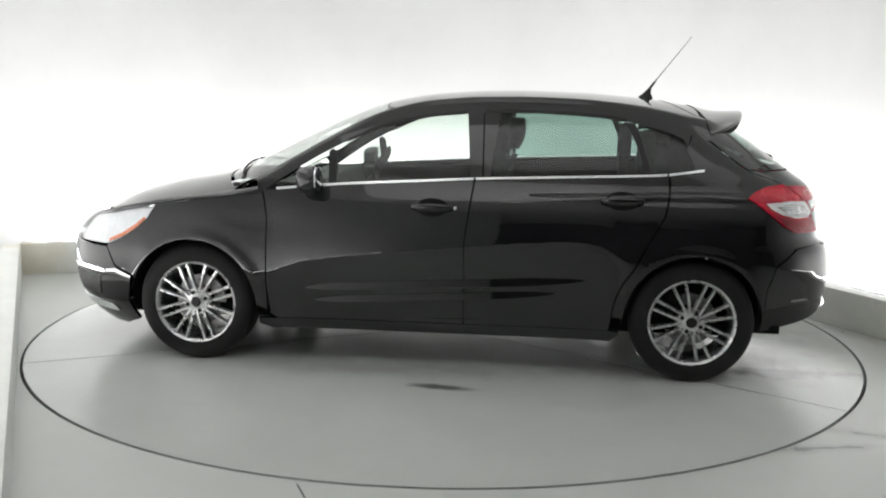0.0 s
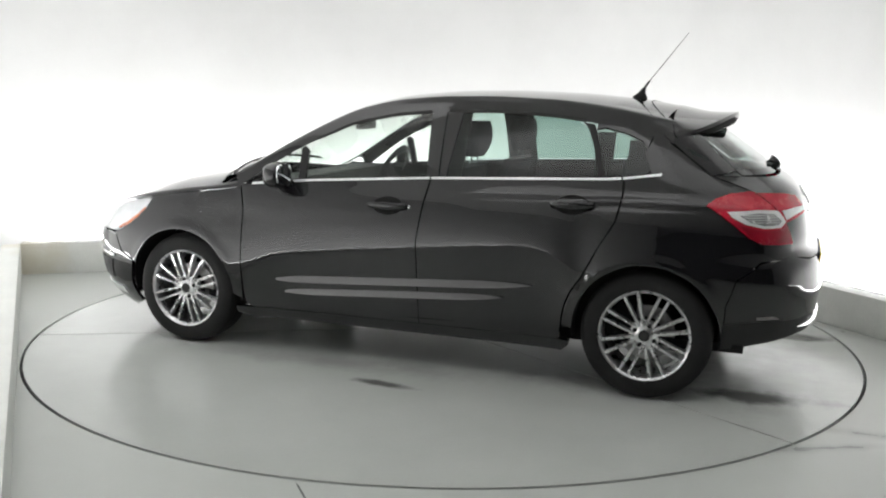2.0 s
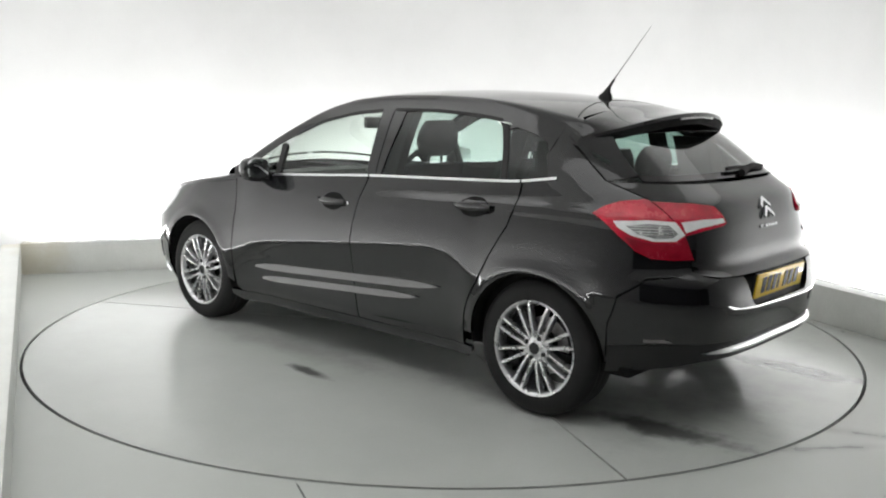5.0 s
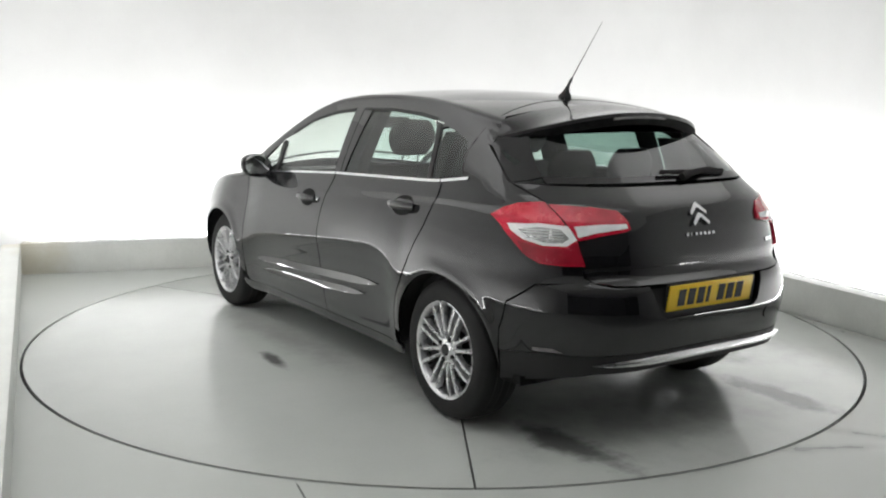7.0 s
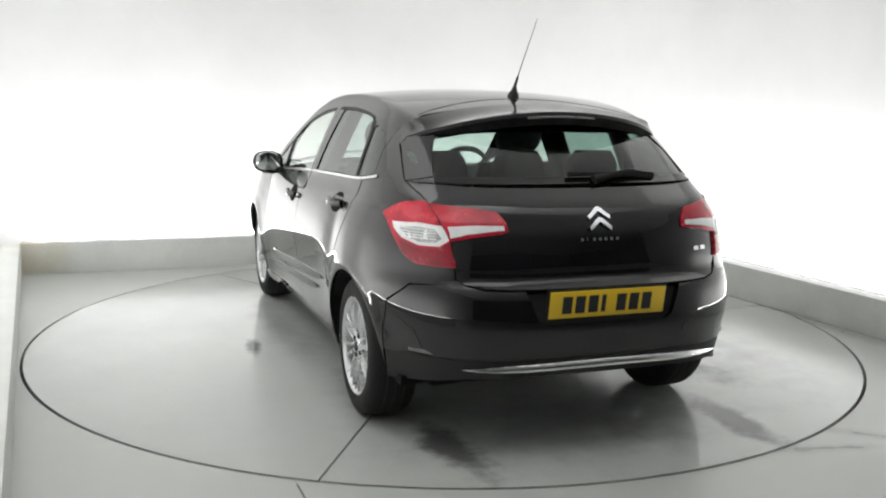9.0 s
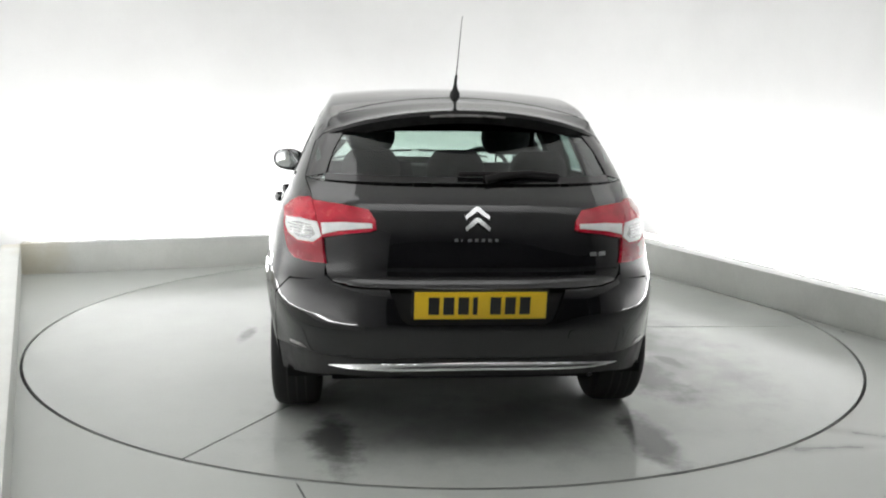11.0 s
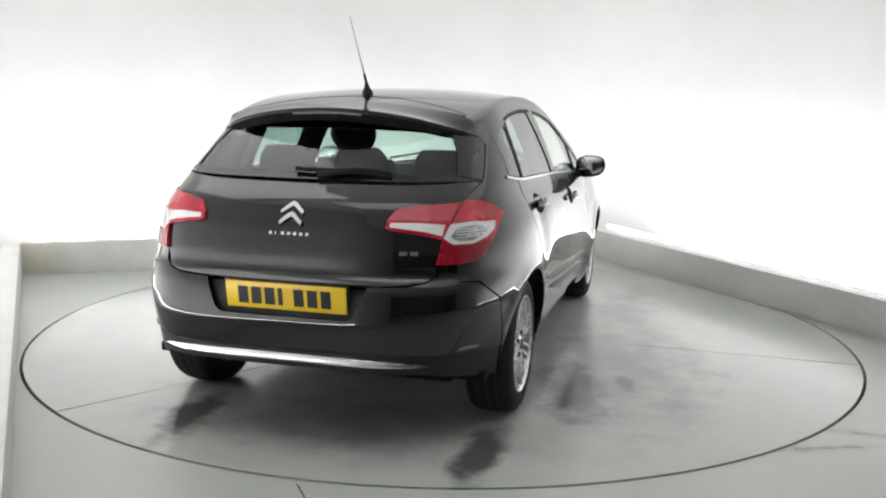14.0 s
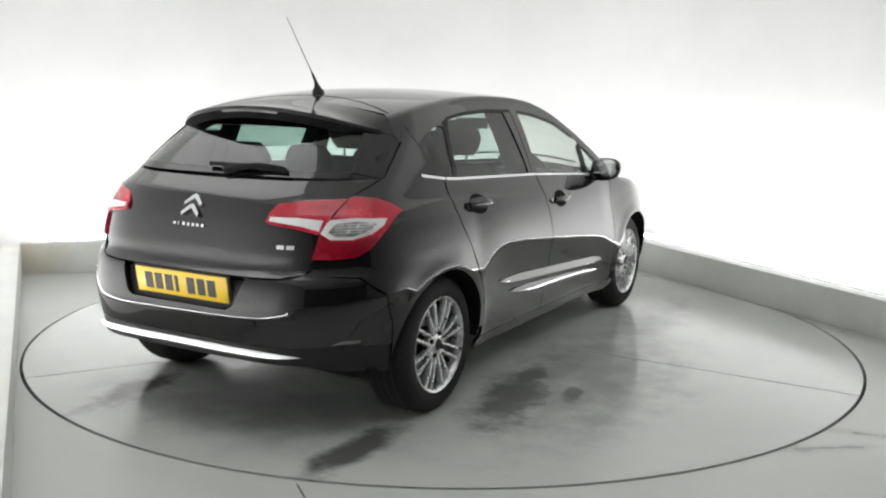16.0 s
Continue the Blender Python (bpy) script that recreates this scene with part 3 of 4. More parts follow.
    bars = (
        ("window_post", [(1.885, belt(1.885)), (1.895, 1.138), (1.872, 1.150), (1.850, 1.132), (1.843, belt(1.843))]),
        ("door_pillar", [(1.145, belt(1.145)), (1.177, rail_z(1.177) - 0.045), (1.095, rail_z(1.09) - 0.045), (1.085, belt(1.085))]),
        ("door_pillar", [(1.078, belt(1.078)), (1.088, rail_z(1.088) - 0.045), (1.003, rail_z(1.0) - 0.045), (1.045, belt(1.045))]),
        ("window_post", [(0.262, belt(0.262)), (0.305, 1.20), (0.345, 1.29), (0.372, 1.316), (0.315, 1.308), (0.303, 1.28), (0.275, 1.20), (0.232, belt(0.232))]),
        ("corner_frame", [(0.02, belt(0.02) + 0.018), (0.045, 1.18), (0.075, 1.235), (0.15, 1.268), (0.26, 1.295), (0.303, 1.285), (0.30, 1.335), (0.20, 1.318), (0.02, 1.298), (0.055, 1.18), (0.012, belt(0.012) + 0.014)]),
    )
    for nm, poly in bars:
        panel(nm, poly, m_side, M_TRIM if nm == "window_post" else M_PAINT, car, (0.15, 0.08), 0.001, 0.02, mirror)
    # rubber seals along the tops of the door windows
    for x0, x1 in ((1.80, 1.18), (1.085, 0.36)):
        seal = rail_line(x0, x1, 12, -0.036) + rail_line(x1, x0, 12, -0.050)
        panel("window_seal", seal, m_side, M_TRIM, car, (0.1, 0.02), 0.003, 0.006, mirror, "black rubber window seal")
    # inner linings of the pillars
    for x0, x1, z1 in ((0.97, 1.16, 1.35), (0.21, 0.30, 1.27), (-0.12, 0.14, 1.235)):
        sg0 = -1 if mirror else 1
        part("pillar_trim", loft([[(x, sg0 * y, z) for x, y in ((x0, side_y(x0, z) - 0.03), (x1, side_y(x1, z) - 0.03), (x1 - 0.02, side_y(x1, z) - 0.11), (x0 + 0.02, side_y(x0, z) - 0.11))] for z in np.linspace(0.85, z1, 6)]), M_DARK, car)
    # roof rail: from the side glass over to the roof's edge, and down the windscreen pillar
    rr = catmull(RAIL, 60)
    ee = catmull(EDGE, 60)
    rows = []
    sg = -1 if mirror else 1
    for (xa, za), (xb, yb) in zip(rr, ee):
        a0 = Vector((xa, side_y(xa, za - 0.050), za - 0.050))
        a00 = Vector((xa, side_y(xa, za - 0.025), za - 0.025))
        a = Vector((xa, side_y(xa, za), za))
        b = Vector((xb, yb, top_z(xb, yb)))
        t0 = (a - a00).normalized()
        t1 = (Vector((xb, yb - 0.01, top_z(xb, yb - 0.01))) - b).normalized()
        k = (b - a).length * 0.5
        c1, c2 = a + t0 * k, b - t1 * k
        row = [a0, a00]
        for u in np.linspace(0, 1, 8):
            row.append(a * (1 - u) ** 3 + c1 * 3 * u * (1 - u) ** 2 + c2 * 3 * u * u * (1 - u) + b * u ** 3)
        rows.append([(p.x, p.y * sg, p.z) for p in row])
    bm = loft(rows, close_ring=False)
    ob = part("roof_rail", bm, M_PAINT, car)
    # handle over a flat dark patch that paints the shade of its hollow
    for hx, hz in ((1.335, 0.868), (0.375, 0.925)):
        cup = [(hx + 0.085 * math.cos(a), hz + 0.046 * math.sin(a)) for a in np.linspace(0, math.tau, 24, endpoint=False)]
        panel("handle_hollow_shade", cup, m_side, M_DARK, fd if hx > 1 else rd, (0.05, 0.03), 0.0015, 0.0, mirror, "flat dark patch painting the shade of the handle hollow")
        pts = []
        for u in np.linspace(-1, 1, 9):
            x = hx + 0.105 * u
            y = side_y(x, hz) + 0.012 + 0.026 * (1 - u * u) ** 0.7
            pts.append((x, sg * y, hz + 0.004))
        rings = []
        for (x, y, z), u in zip(pts, np.linspace(-1, 1, 9)):
            hh = 0.014 + 0.007 * (1 - abs(u))
            rings.append([(x, y + 0.009 * sg * math.cos(a), z + hh * math.sin(a)) for a in np.linspace(0, math.tau, 10, endpoint=False)])
        handle = part("door_handle", loft(rings), M_PAINT, fd if hx > 1 else rd, "black door handle")
        if hx > 1:
            lx = hx - 0.118
            part("lock", loft([[(lx + 0.009 * k * math.cos(a), sg * (side_y(lx, hz) + d), hz + 0.009 * k * math.sin(a)) for a in np.linspace(0, math.tau, 12, endpoint=False)] for k, d in ((1, -0.004), (1, 0.004), (0.7, 0.006))]), M_CHROME, fd, "small bright door lock")
    # wheel arch lining
    for cx in (0.0, 2.608):
        rows = []
        for x, z in arc(cx, 0.316, ARCH_R + 0.004, -6, 186, 24):
            yy = min(side_y(x, max(z, 0.2)), side_y(x, 0.5)) - 0.007
            rows.append([(x, sg * yy, z), (x, sg * (yy - 0.05), z + 0.0), (x, sg * 0.52, z)])
        part("arch_lining", loft(rows, close_ring=False), M_DARK, car)
    return fd, rd


DOORS = [body_sides(False), body_sides(True)]


def mirrored(poly):
    return poly + [(x, -y) for x, y in poly[::-1]]


# roof, windscreen, bonnet
edge_pts = [tuple(p) for p in catmull(EDGE, 40)]
roof_edge = [p for p in edge_pts if p[0] <= 1.60]
roof_poly = mirrored([(1.66, 0.02), (1.655, 0.2), (1.635, 0.4), (1.605, 0.55)] + roof_edge[:-1] + [(-0.02, 0.54), (-0.03, 0.3), (-0.03, 0.02)])
panel("roof", roof_poly, m_top, M_PAINT, car, (0.1, 0.08))
seam = [(0.125 - 0.42 * y * y, y) for y in np.linspace(-0.55, 0.55, 29)]
part("roof_seam", loft([[(x - 0.003, y, top_z(x - 0.003, y) + 0.0009), (x + 0.003, y, top_z(x + 0.003, y) + 0.0009), (x + 0.003, y, top_z(x + 0.003, y) - 0.006), (x - 0.003, y, top_z(x - 0.003, y) - 0.006)] for x, y in seam]), M_GAP, car, "dark joint between roof and tailgate")
screen_edge = [p for p in edge_pts if p[0] > 1.62]
screen = mirrored([(2.58, 0.02), (2.565, 0.2), (2.53, 0.4), (2.47, 0.56), (2.39, 0.69)] + [(x, y - 0.004) for x, y in screen_edge[1:]] + [(1.615, 0.55), (1.645, 0.4), (1.665, 0.2), (1.67, 0.02)])
ob = panel("windscreen", screen, m_top, M_GLASS, car, (0.1, 0.1), -0.002, 0.0, label="clear glass windscreen")
ob.visible_shadow = False
bonnet = mirrored([(2.60, 0.02), (2.585, 0.2), (2.55, 0.4), (2.49, 0.57), (2.43, 0.69), (2.36, 0.735), (2.5, 0.735), (2.7, 0.725), (2.9, 0.69), (3.04, 0.65), (3.2, 0.5), (3.32, 0.32), (3.38, 0.15), (3.395, 0.02)])
panel("bonnet", bonnet, m_top, M_PAINT, car, (0.08, 0.08))
# shoulder strips between bonnet and wings
for sg in (1, -1):
    rows = []
    for xa, za, xb, yb in ((2.235, 0.918, 2.30, 0.735), (2.4, 0.895, 2.42, 0.738), (2.6, 0.870, 2.6, 0.735), (2.8, 0.838, 2.8, 0.712), (2.92, 0.822, 2.92, 0.688), (3.04, 0.800, 3.04, 0.652), (3.13, 0.775, 3.13, 0.575)):
        a0, a = Vector((xa, side_y(xa, za - 0.02), za - 0.02)), Vector((xa, side_y(xa, za), za))
        b = Vector((xb, yb, top_z(xb, yb)))
        t0, t1 = (a - a0).normalized(), (Vector((xb, yb - 0.01, top_z(xb, yb - 0.01))) - b).normalized()
        k = (b - a).length * 0.5
        c1, c2 = a + t0 * k, b - t1 * k
        rows.append([tuple(Vector((p.x, p.y * sg, p.z))) for p in
                     (a * (1 - u) ** 3 + c1 * 3 * u * (1 - u) ** 2 + c2 * 3 * u * u * (1 - u) + b * u ** 3 for u in np.linspace(0, 1, 9))])
    rows = [[tuple(v) for v in r] for r in np.stack([catmull([r[i] for r in rows], 24) for i in range(9)], 1)]
    part("wing_top", loft(rows, close_ring=False), M_PAINT, car)


def m_nose_wrap(s, z):
    """The skin round the front corner: s 0 at the side, 1 at the middle of the nose."""
    if s <= 0:
        return (XF + s, wide(XF + s, z), z)
    f = radians(90 * (1 - s))
    c, k = math.cos(f), math.sin(f)
    r = (abs(c) ** NF + abs(k) ** NF) ** (-1 / NF)
    x = XF + (nose_x(z) - XF) * c * r
    return (x, wide(x, z) * k * r, z)


def nx(x, z):
    q = (x - XF) / (nose_x(z) - XF)
    return (1 - math.degrees(math.atan2((1 - q ** NF) ** (1 / NF), q)) / 90, z)


def ny(y, z):
    q = y / wide(3.2, z)
    return (1 - math.degrees(math.atan2(q, (1 - q ** NF) ** (1 / NF))) / 90, z)


# ---- nose ----
for mir in (False, True):
    low = [nx(2.94, 0.20), nx(2.99, 0.30), nx(2.965, 0.448), nx(3.064, 0.488), nx(3.115, 0.595)] + [ny(y, z) for y, z in ((0.62, 0.60), (0.40, 0.60), (0.2, 0.60), (0.004, 0.60))] + [ny(0.004, 0.14), ny(0.4, 0.14), nx(3.05, 0.15)]
    bump = panel("front_bumper", low, m_nose_wrap, M_PAINT, car, (0.05, 0.05), mirror=mir)
    lamp = [nx(2.832, 0.830), nx(2.870, 0.764), nx(2.934, 0.708), nx(3.018, 0.656), nx(3.12, 0.614), ny(0.62, 0.612), ny(0.47, 0.635), ny(0.46, 0.690), ny(0.56, 0.752), nx(3.13, 0.778), nx(3.04, 0.802), nx(2.92, 0.824)]
    hl = panel("headlight", lamp, m_nose_wrap, M_CLEAR, car, (0.04, 0.03), -0.024, 0.01, mir, "large clear swept-back headlight")
    panel("lens", lamp, m_nose_wrap, M_LAMPGLASS, hl, (0.04, 0.03), 0.004, 0.03, mir)
    panel("indicator", [nx(2.89, 0.760), nx(2.945, 0.710), nx(3.025, 0.662), nx(3.12, 0.625), nx(3.12, 0.640), nx(3.03, 0.680), nx(2.955, 0.728), nx(2.90, 0.772)], m_nose_wrap, M_AMBER, hl, (0.04, 0.03), -0.02, 0.004, mir, "amber indicator strip")
    mid = [ny(0.454, 0.640), ny(0.004, 0.608), ny(0.004, 0.70), ny(0.3, 0.72), ny(0.452, 0.70)]
    panel("grille", mid, m_nose_wrap, M_TRIM, car, (0.05, 0.03), 0.0, 0.01, mir)
    panel("fog_lamp_trim", [nx(3.14, 0.455), nx(3.14, 0.470), ny(0.66, 0.482), ny(0.58, 0.475), ny(0.59, 0.462)], m_nose_wrap, M_CHROME, bump, (0.04, 0.03), 0.006, 0.008, mir, "bright chrome fog lamp trim")
    panel("fog_lamp", [nx(3.18, 0.32), nx(3.17, 0.43), ny(0.58, 0.43), ny(0.60, 0.32)], m_nose_wrap, M_TRIM, bump, (0.04, 0.03), 0.004, 0.008, mir)
    panel("front_lip", [nx(3.06, 0.235), nx(3.10, 0.275), ny(0.5, 0.285), ny(0.004, 0.285), ny(0.004, 0.25), ny(0.5, 0.25)], m_nose_wrap, M_CHROME, bump, (0.05, 0.03), 0.006, 0.008, mir, "bright lower lip of the bumper")

# ---- tail ----
gate = [(y, z) for y, z in ((0.594, 0.735), (0.597, 0.80), (0.612, 0.90), (0.651, 1.02), (0.686, 1.082))]
low_edge = [(-0.565, 0.712), (-0.50, 0.698), (-0.40, 0.695), (0.0, 0.692), (0.40, 0.695), (0.50, 0.698), (0.565, 0.712)]
top_edge = [(0.40, 1.074), (0.0, 1.070), (-0.40, 1.074)]
gate_poly = low_edge + gate + top_edge + [(-y, z) for y, z in gate[::-1]]


def gate_relief(y, z):
    """A ledge across the tailgate and the hollow below it."""
    return 0.010 * math.exp(-((z - 0.985) / 0.035) ** 2) - 0.008 * math.exp(-((z - 0.73) / 0.03) ** 2) + 0.009 * math.exp(-((z - 0.695) / 0.018) ** 2)


tailgate = panel("tailgate", gate_poly, m_tail, M_PAINT, car, (0.05, 0.02), relief=gate_relief)
frame_w = [(-0.688, 1.085), (0.688, 1.085), (0.668, 1.165), (0.638, 1.262), (0.59, 1.318), (0, 1.345), (-0.59, 1.318), (-0.638, 1.262), (-0.668, 1.165)]
rear_window = panel("rear_window", frame_w, m_tail, M_PRIVACY, tailgate, (0.08, 0.04), -0.002, 0.0, label="large curved tinted rear window")
rear_window.visible_shadow = False
for sg in (1, -1):
    band = [(sg * y, z) for y, z in ((0.688, 1.085), (0.668, 1.165), (0.638, 1.262), (0.59, 1.318), (0.50, 1.316), (0.53, 1.27), (0.57, 1.20), (0.592, 1.14), (0.60, 1.11))]
    panel("window_border", band, m_tail, M_FRIT, tailgate, (0.06, 0.05), 0.0005, 0.003)
panel("window_border", [(-0.605, 1.086), (0.605, 1.086), (0.60, 1.112), (0, 1.108), (-0.60, 1.112)], m_tail, M_FRIT, tailgate, (0.06, 0.05), 0.0005, 0.003)
panel("window_border", [(-0.57, 1.317), (-0.54, 1.272), (-0.3, 1.283), (0, 1.287), (0.3, 1.283), (0.54, 1.272), (0.57, 1.317), (0.3, 1.335), (0, 1.344), (-0.3, 1.335)], m_tail, M_FRIT, tailgate, (0.06, 0.02), 0.0008, 0.003)

for mir in (False, True):
    outer = [wx(-0.245, 0.950), wx(-0.285, 0.982), wx(-0.34, 1.004), wx(-0.42, 1.014), wy(0.650, 1.012), wy(0.634, 0.96), wy(0.606, 0.88), wy(0.592, 0.776), wy(0.66, 0.774), wx(-0.50, 0.779), wx(-0.445, 0.805), wx(-0.375, 0.862), wx(-0.30, 0.918)]
    tl = panel("tail_light", outer, m_wrap, M_RED, car, (0.025, 0.025), 0.010, 0.014, mir, "large red and clear wrap-around tail light")
    panel("reversing_lens", [wx(-0.335, 0.924), wx(-0.46, 0.934), wy(0.624, 0.928), wy(0.606, 0.876), wy(0.640, 0.850), wx(-0.50, 0.848), wx(-0.42, 0.868), wx(-0.36, 0.898)], m_wrap, M_CLEAR, tl, (0.02, 0.02), 0.014, 0.004, mir, "clear reversing lens")
    panel("reflector_bowl", [wx(-0.39, 0.905), wx(-0.47, 0.918), wy(0.645, 0.912), wy(0.628, 0.880), wy(0.65, 0.862), wx(-0.50, 0.860), wx(-0.44, 0.876)], m_wrap, M_REFLECTOR, tl, (0.02, 0.02), 0.0165, 0.002, mir, "silvery bowl inside the clear lens")
    for k in range(4):
        zc = 0.872 + 0.0105 * k
        panel("lens_rib", [wx(-0.43 + 0.012 * k, zc), wx(-0.49, zc + 0.001), wy(0.646, zc + 0.001), wy(0.640, zc + 0.0045), wx(-0.49, zc + 0.0045), wx(-0.43 + 0.012 * k, zc + 0.0035)], m_wrap, M_CHROME, tl, (0.03, 0.02), 0.0185, 0.002, mir)
    panel("lower_lens", [wx(-0.395, 0.862), wx(-0.50, 0.840), wy(0.640, 0.842), wy(0.604, 0.868), wy(0.595, 0.781), wy(0.66, 0.779), wx(-0.495, 0.784), wx(-0.44, 0.812)], m_wrap, M_REDDARK, tl, (0.02, 0.02), 0.0125, 0.003, mir, "deep red lower lens")
    inner = [wy(0.645, 1.006), wy(0.52, 0.998), wy(0.425, 0.984), wy(0.398, 0.945), wy(0.394, 0.915), wy(0.42, 0.906), wy(0.52, 0.892), wy(0.6015, 0.872), wy(0.628, 0.95)]
    tg = panel("tailgate_light", inner, m_wrap, M_RED, tailgate, (0.025, 0.025), 0.012, 0.016, mir, "red and clear light on the tailgate")
    panel("reversing_lens", [wy(0.606, 0.926), wy(0.52, 0.933), wy(0.412, 0.933), wy(0.410, 0.918), wy(0.47, 0.912), wy(0.54, 0.902), wy(0.601, 0.884)], m_wrap, M_CLEAR, tg, (0.02, 0.02), 0.016, 0.004, mir, "clear reversing lens")

# rear bumper round both corners, with the hollow for the plate, and the skirt below it


def both(half):
    """Closes a left half outline of the wrapped skin over the middle."""
    return half + [(-2 - u, v) for u, v in half[::-1]]


upper = [wy(0.27, 0.556), wy(0.30, 0.575), wy(0.348, 0.690), wy(0.40, 0.690), wy(0.50, 0.693), wy(0.567, 0.707), wy(0.595, 0.728), wy(0.63, 0.712), wx(-0.505, 0.692), wx(-0.405, 0.612), wx(-0.366, 0.495), wx(-0.362, 0.40), wx(-0.55, 0.418), wy(0.60, 0.418)]
rear_bumper = panel("rear_bumper", both(upper + [wy(0.3, 0.424)]), m_wrap, M_PAINT, car, (0.04, 0.02))
skirt = [wx(-0.362, 0.395), wx(-0.55, 0.413), wy(0.60, 0.413), wy(0.3, 0.419)]
skirt_low = [wy(0.3, 0.345), wy(0.56, 0.335), wx(-0.52, 0.30), wx(-0.345, 0.272)]
panel("bumper_skirt", both(skirt) + both(skirt_low[::-1])[::-1], m_wrap, M_TRIM, car, (0.04, 0.03), -0.004, 0.06, label="matt black lower bumper skirt")
for mir in (False, True):
    panel("reflector", [wx(-0.50, 0.425), wx(-0.50, 0.438), wy(0.70, 0.441), wy(0.672, 0.426)], m_wrap, M_SMOKE, rear_bumper, (0.03, 0.02), 0.004, 0.008, mir, "dull grey reflector low on the bumper")
panel("towing_cover", [(-0.385 + 0.026 * math.cos(a), 0.508 + 0.026 * math.sin(a)) for a in np.linspace(0, math.tau, 20, endpoint=False)], m_tail, M_PAINT, rear_bumper, (0.03, 0.03), 0.003, 0.004)
panel("plate_recess", [(-0.345, 0.69), (-0.295, 0.55), (0.295, 0.55), (0.345, 0.69)], m_tail, M_TRIM, car, (0.08, 0.04), -0.028, 0.0)
chrome_bar = [(y, 0.391 - 0.03 * y * y + 0.013 * (1 - (abs(y) / 0.58) ** 6)) for y in np.linspace(-0.58, 0.58, 25)] + [(y, 0.391 - 0.03 * y * y - 0.013 * (1 - (abs(y) / 0.58) ** 6)) for y in np.linspace(0.57, -0.57, 24)]
panel("chrome_bar", chrome_bar, m_tail, M_CHROME, car, (0.06, 0.006), 0.004, 0.012, relief=lambda y, z: 0.012 * max(0.0, 1 - ((z - 0.380 + 0.03 * y * y) / 0.024) ** 2), label="chrome bar across the bottom of the rear bumper")

# number plate with plain bars
plate = mesh_object("number_plate", box(-0.004, 0.004, -0.26, 0.26, -0.0555, 0.0555, 0.002), M_YELLOW, car, "yellow number plate with dark marks", m=pose(-0.763, -0.008, 0.632, 0, -9, 0))
yy = 0.205
for i, w in enumerate((0.042, 0.042, 0.042, 0.018, 0.0, 0.042, 0.042, 0.042)):
    if w:
        part("plate_mark", box(-0.0062, -0.003, yy - w, yy, -0.036, 0.036), M_BLACK, plate)
    yy -= (w + 0.016) if w else 0.034
part("plate_holder", box(-0.003, 0.006, -0.27, 0.27, -0.064, 0.062, 0.003), M_TRIM, car, m=pose(-0.756, -0.008, 0.632, 0, -9, 0))

# double chevron badge and lettering bars
for k, z in enumerate((0.962, 0.922)):
    for sg in (1, -1):
        arm = [(0.0, z + 0.036), (0.0, z + 0.019), (sg * 0.046, z - 0.012), (sg * 0.050, z + 0.000), (sg * 0.014, z + 0.030)]
        panel("badge_chevron", arm, m_tail, M_CHROME, tailgate, (0.03, 0.03), 0.016, 0.010, label="chrome chevron badge")
for k in range(7):
    w = 0.014 if k not in (1,) else 0.005
    y0 = 0.092 - k * 0.0265
    panel("badge_letter", [(y0, 0.872), (y0 - w, 0.872), (y0 - w, 0.884), (y0, 0.884)], m_tail, M_CHROME, tailgate, (0.03, 0.03), 0.006, 0.006)
for y0, w in ((-0.455, 0.03), (-0.495, 0.03)):
    panel("badge_letter", [(y0, 0.812), (y0 - w, 0.812), (y0 - w, 0.828), (y0, 0.828)], m_tail, M_CHROME, tailgate, (0.03, 0.03), 0.004, 0.004)


# roof spoiler over the rear window
def spoiler():
    """From the roof's rear edge to the lip; the ends taper into the rear pillars."""
    end_y = side_y(-0.075, 1.264) + 0.004
    rail_a, rail_b = Vector((-0.062, side_y(-0.062, 1.268), 1.268)), Vector((-0.05, 0.566, top_z(-0.05, 0.566)))
    t0 = (rail_a - Vector((-0.062, side_y(-0.062, 1.25), 1.25))).normalized()
    t1 = (Vector((-0.05, 0.556, top_z(-0.05, 0.556))) - rail_b).normalized()
    span = (rail_b - rail_a).length * 0.5
    c1, c2 = rail_a + t0 * span, rail_b - t1 * span
    rows = []
    for w in np.linspace(-1, 1, 61):
        e, sg = abs(w), (1 if w >= 0 else -1)
        if e <= 0.85:
            yf = e / 0.85 * 0.566
            fx = -0.026 - 0.024 * (e / 0.85) ** 2
            start = Vector((fx, yf, top_z(fx, yf)))
        else:
            u = (e - 0.85) / 0.15
            start = rail_b * (1 - u) ** 3 + c2 * 3 * u * (1 - u) ** 2 + c1 * 3 * u * u * (1 - u) + rail_a * u ** 3
        yt = e * end_y
        tip = Vector((-0.315 + 0.15 * e ** 2 + 0.09 * e ** 6, yt, 1.376 - 0.098 * e * e - 0.014 * e ** 6))
        thick = 0.056 * (1 - 0.45 * e ** 8)
        line = []
        for u in np.linspace(0, 1, 7):
            k = u * u * (3 - 2 * u)
            p = start.lerp(tip, u)
            yc = min(p.y, 0.56)
            p.z = (start.z + top_z(p.x, yc) - top_z(start.x, yc) + 0.003) * (1 - k) + tip.z * k
            line.append((p.x, p.y * sg, p.z))
        line += [(tip.x - 0.004, yt * sg, tip.z - 0.3 * thick), (tip.x + 0.012, yt * sg, tip.z - thick), (tip.x + 0.05, yt * 0.985 * sg, tip.z - thick + 0.006),
                 (max(start.x, tip.x + 0.06), start.y * 0.97 * sg, start.z - 0.014 - 0.035 * (1 - e ** 4))]
        rows.append(line)
    return loft([r[:8] for r in rows], close_ring=False), loft([r[7:] for r in rows], close_ring=False)


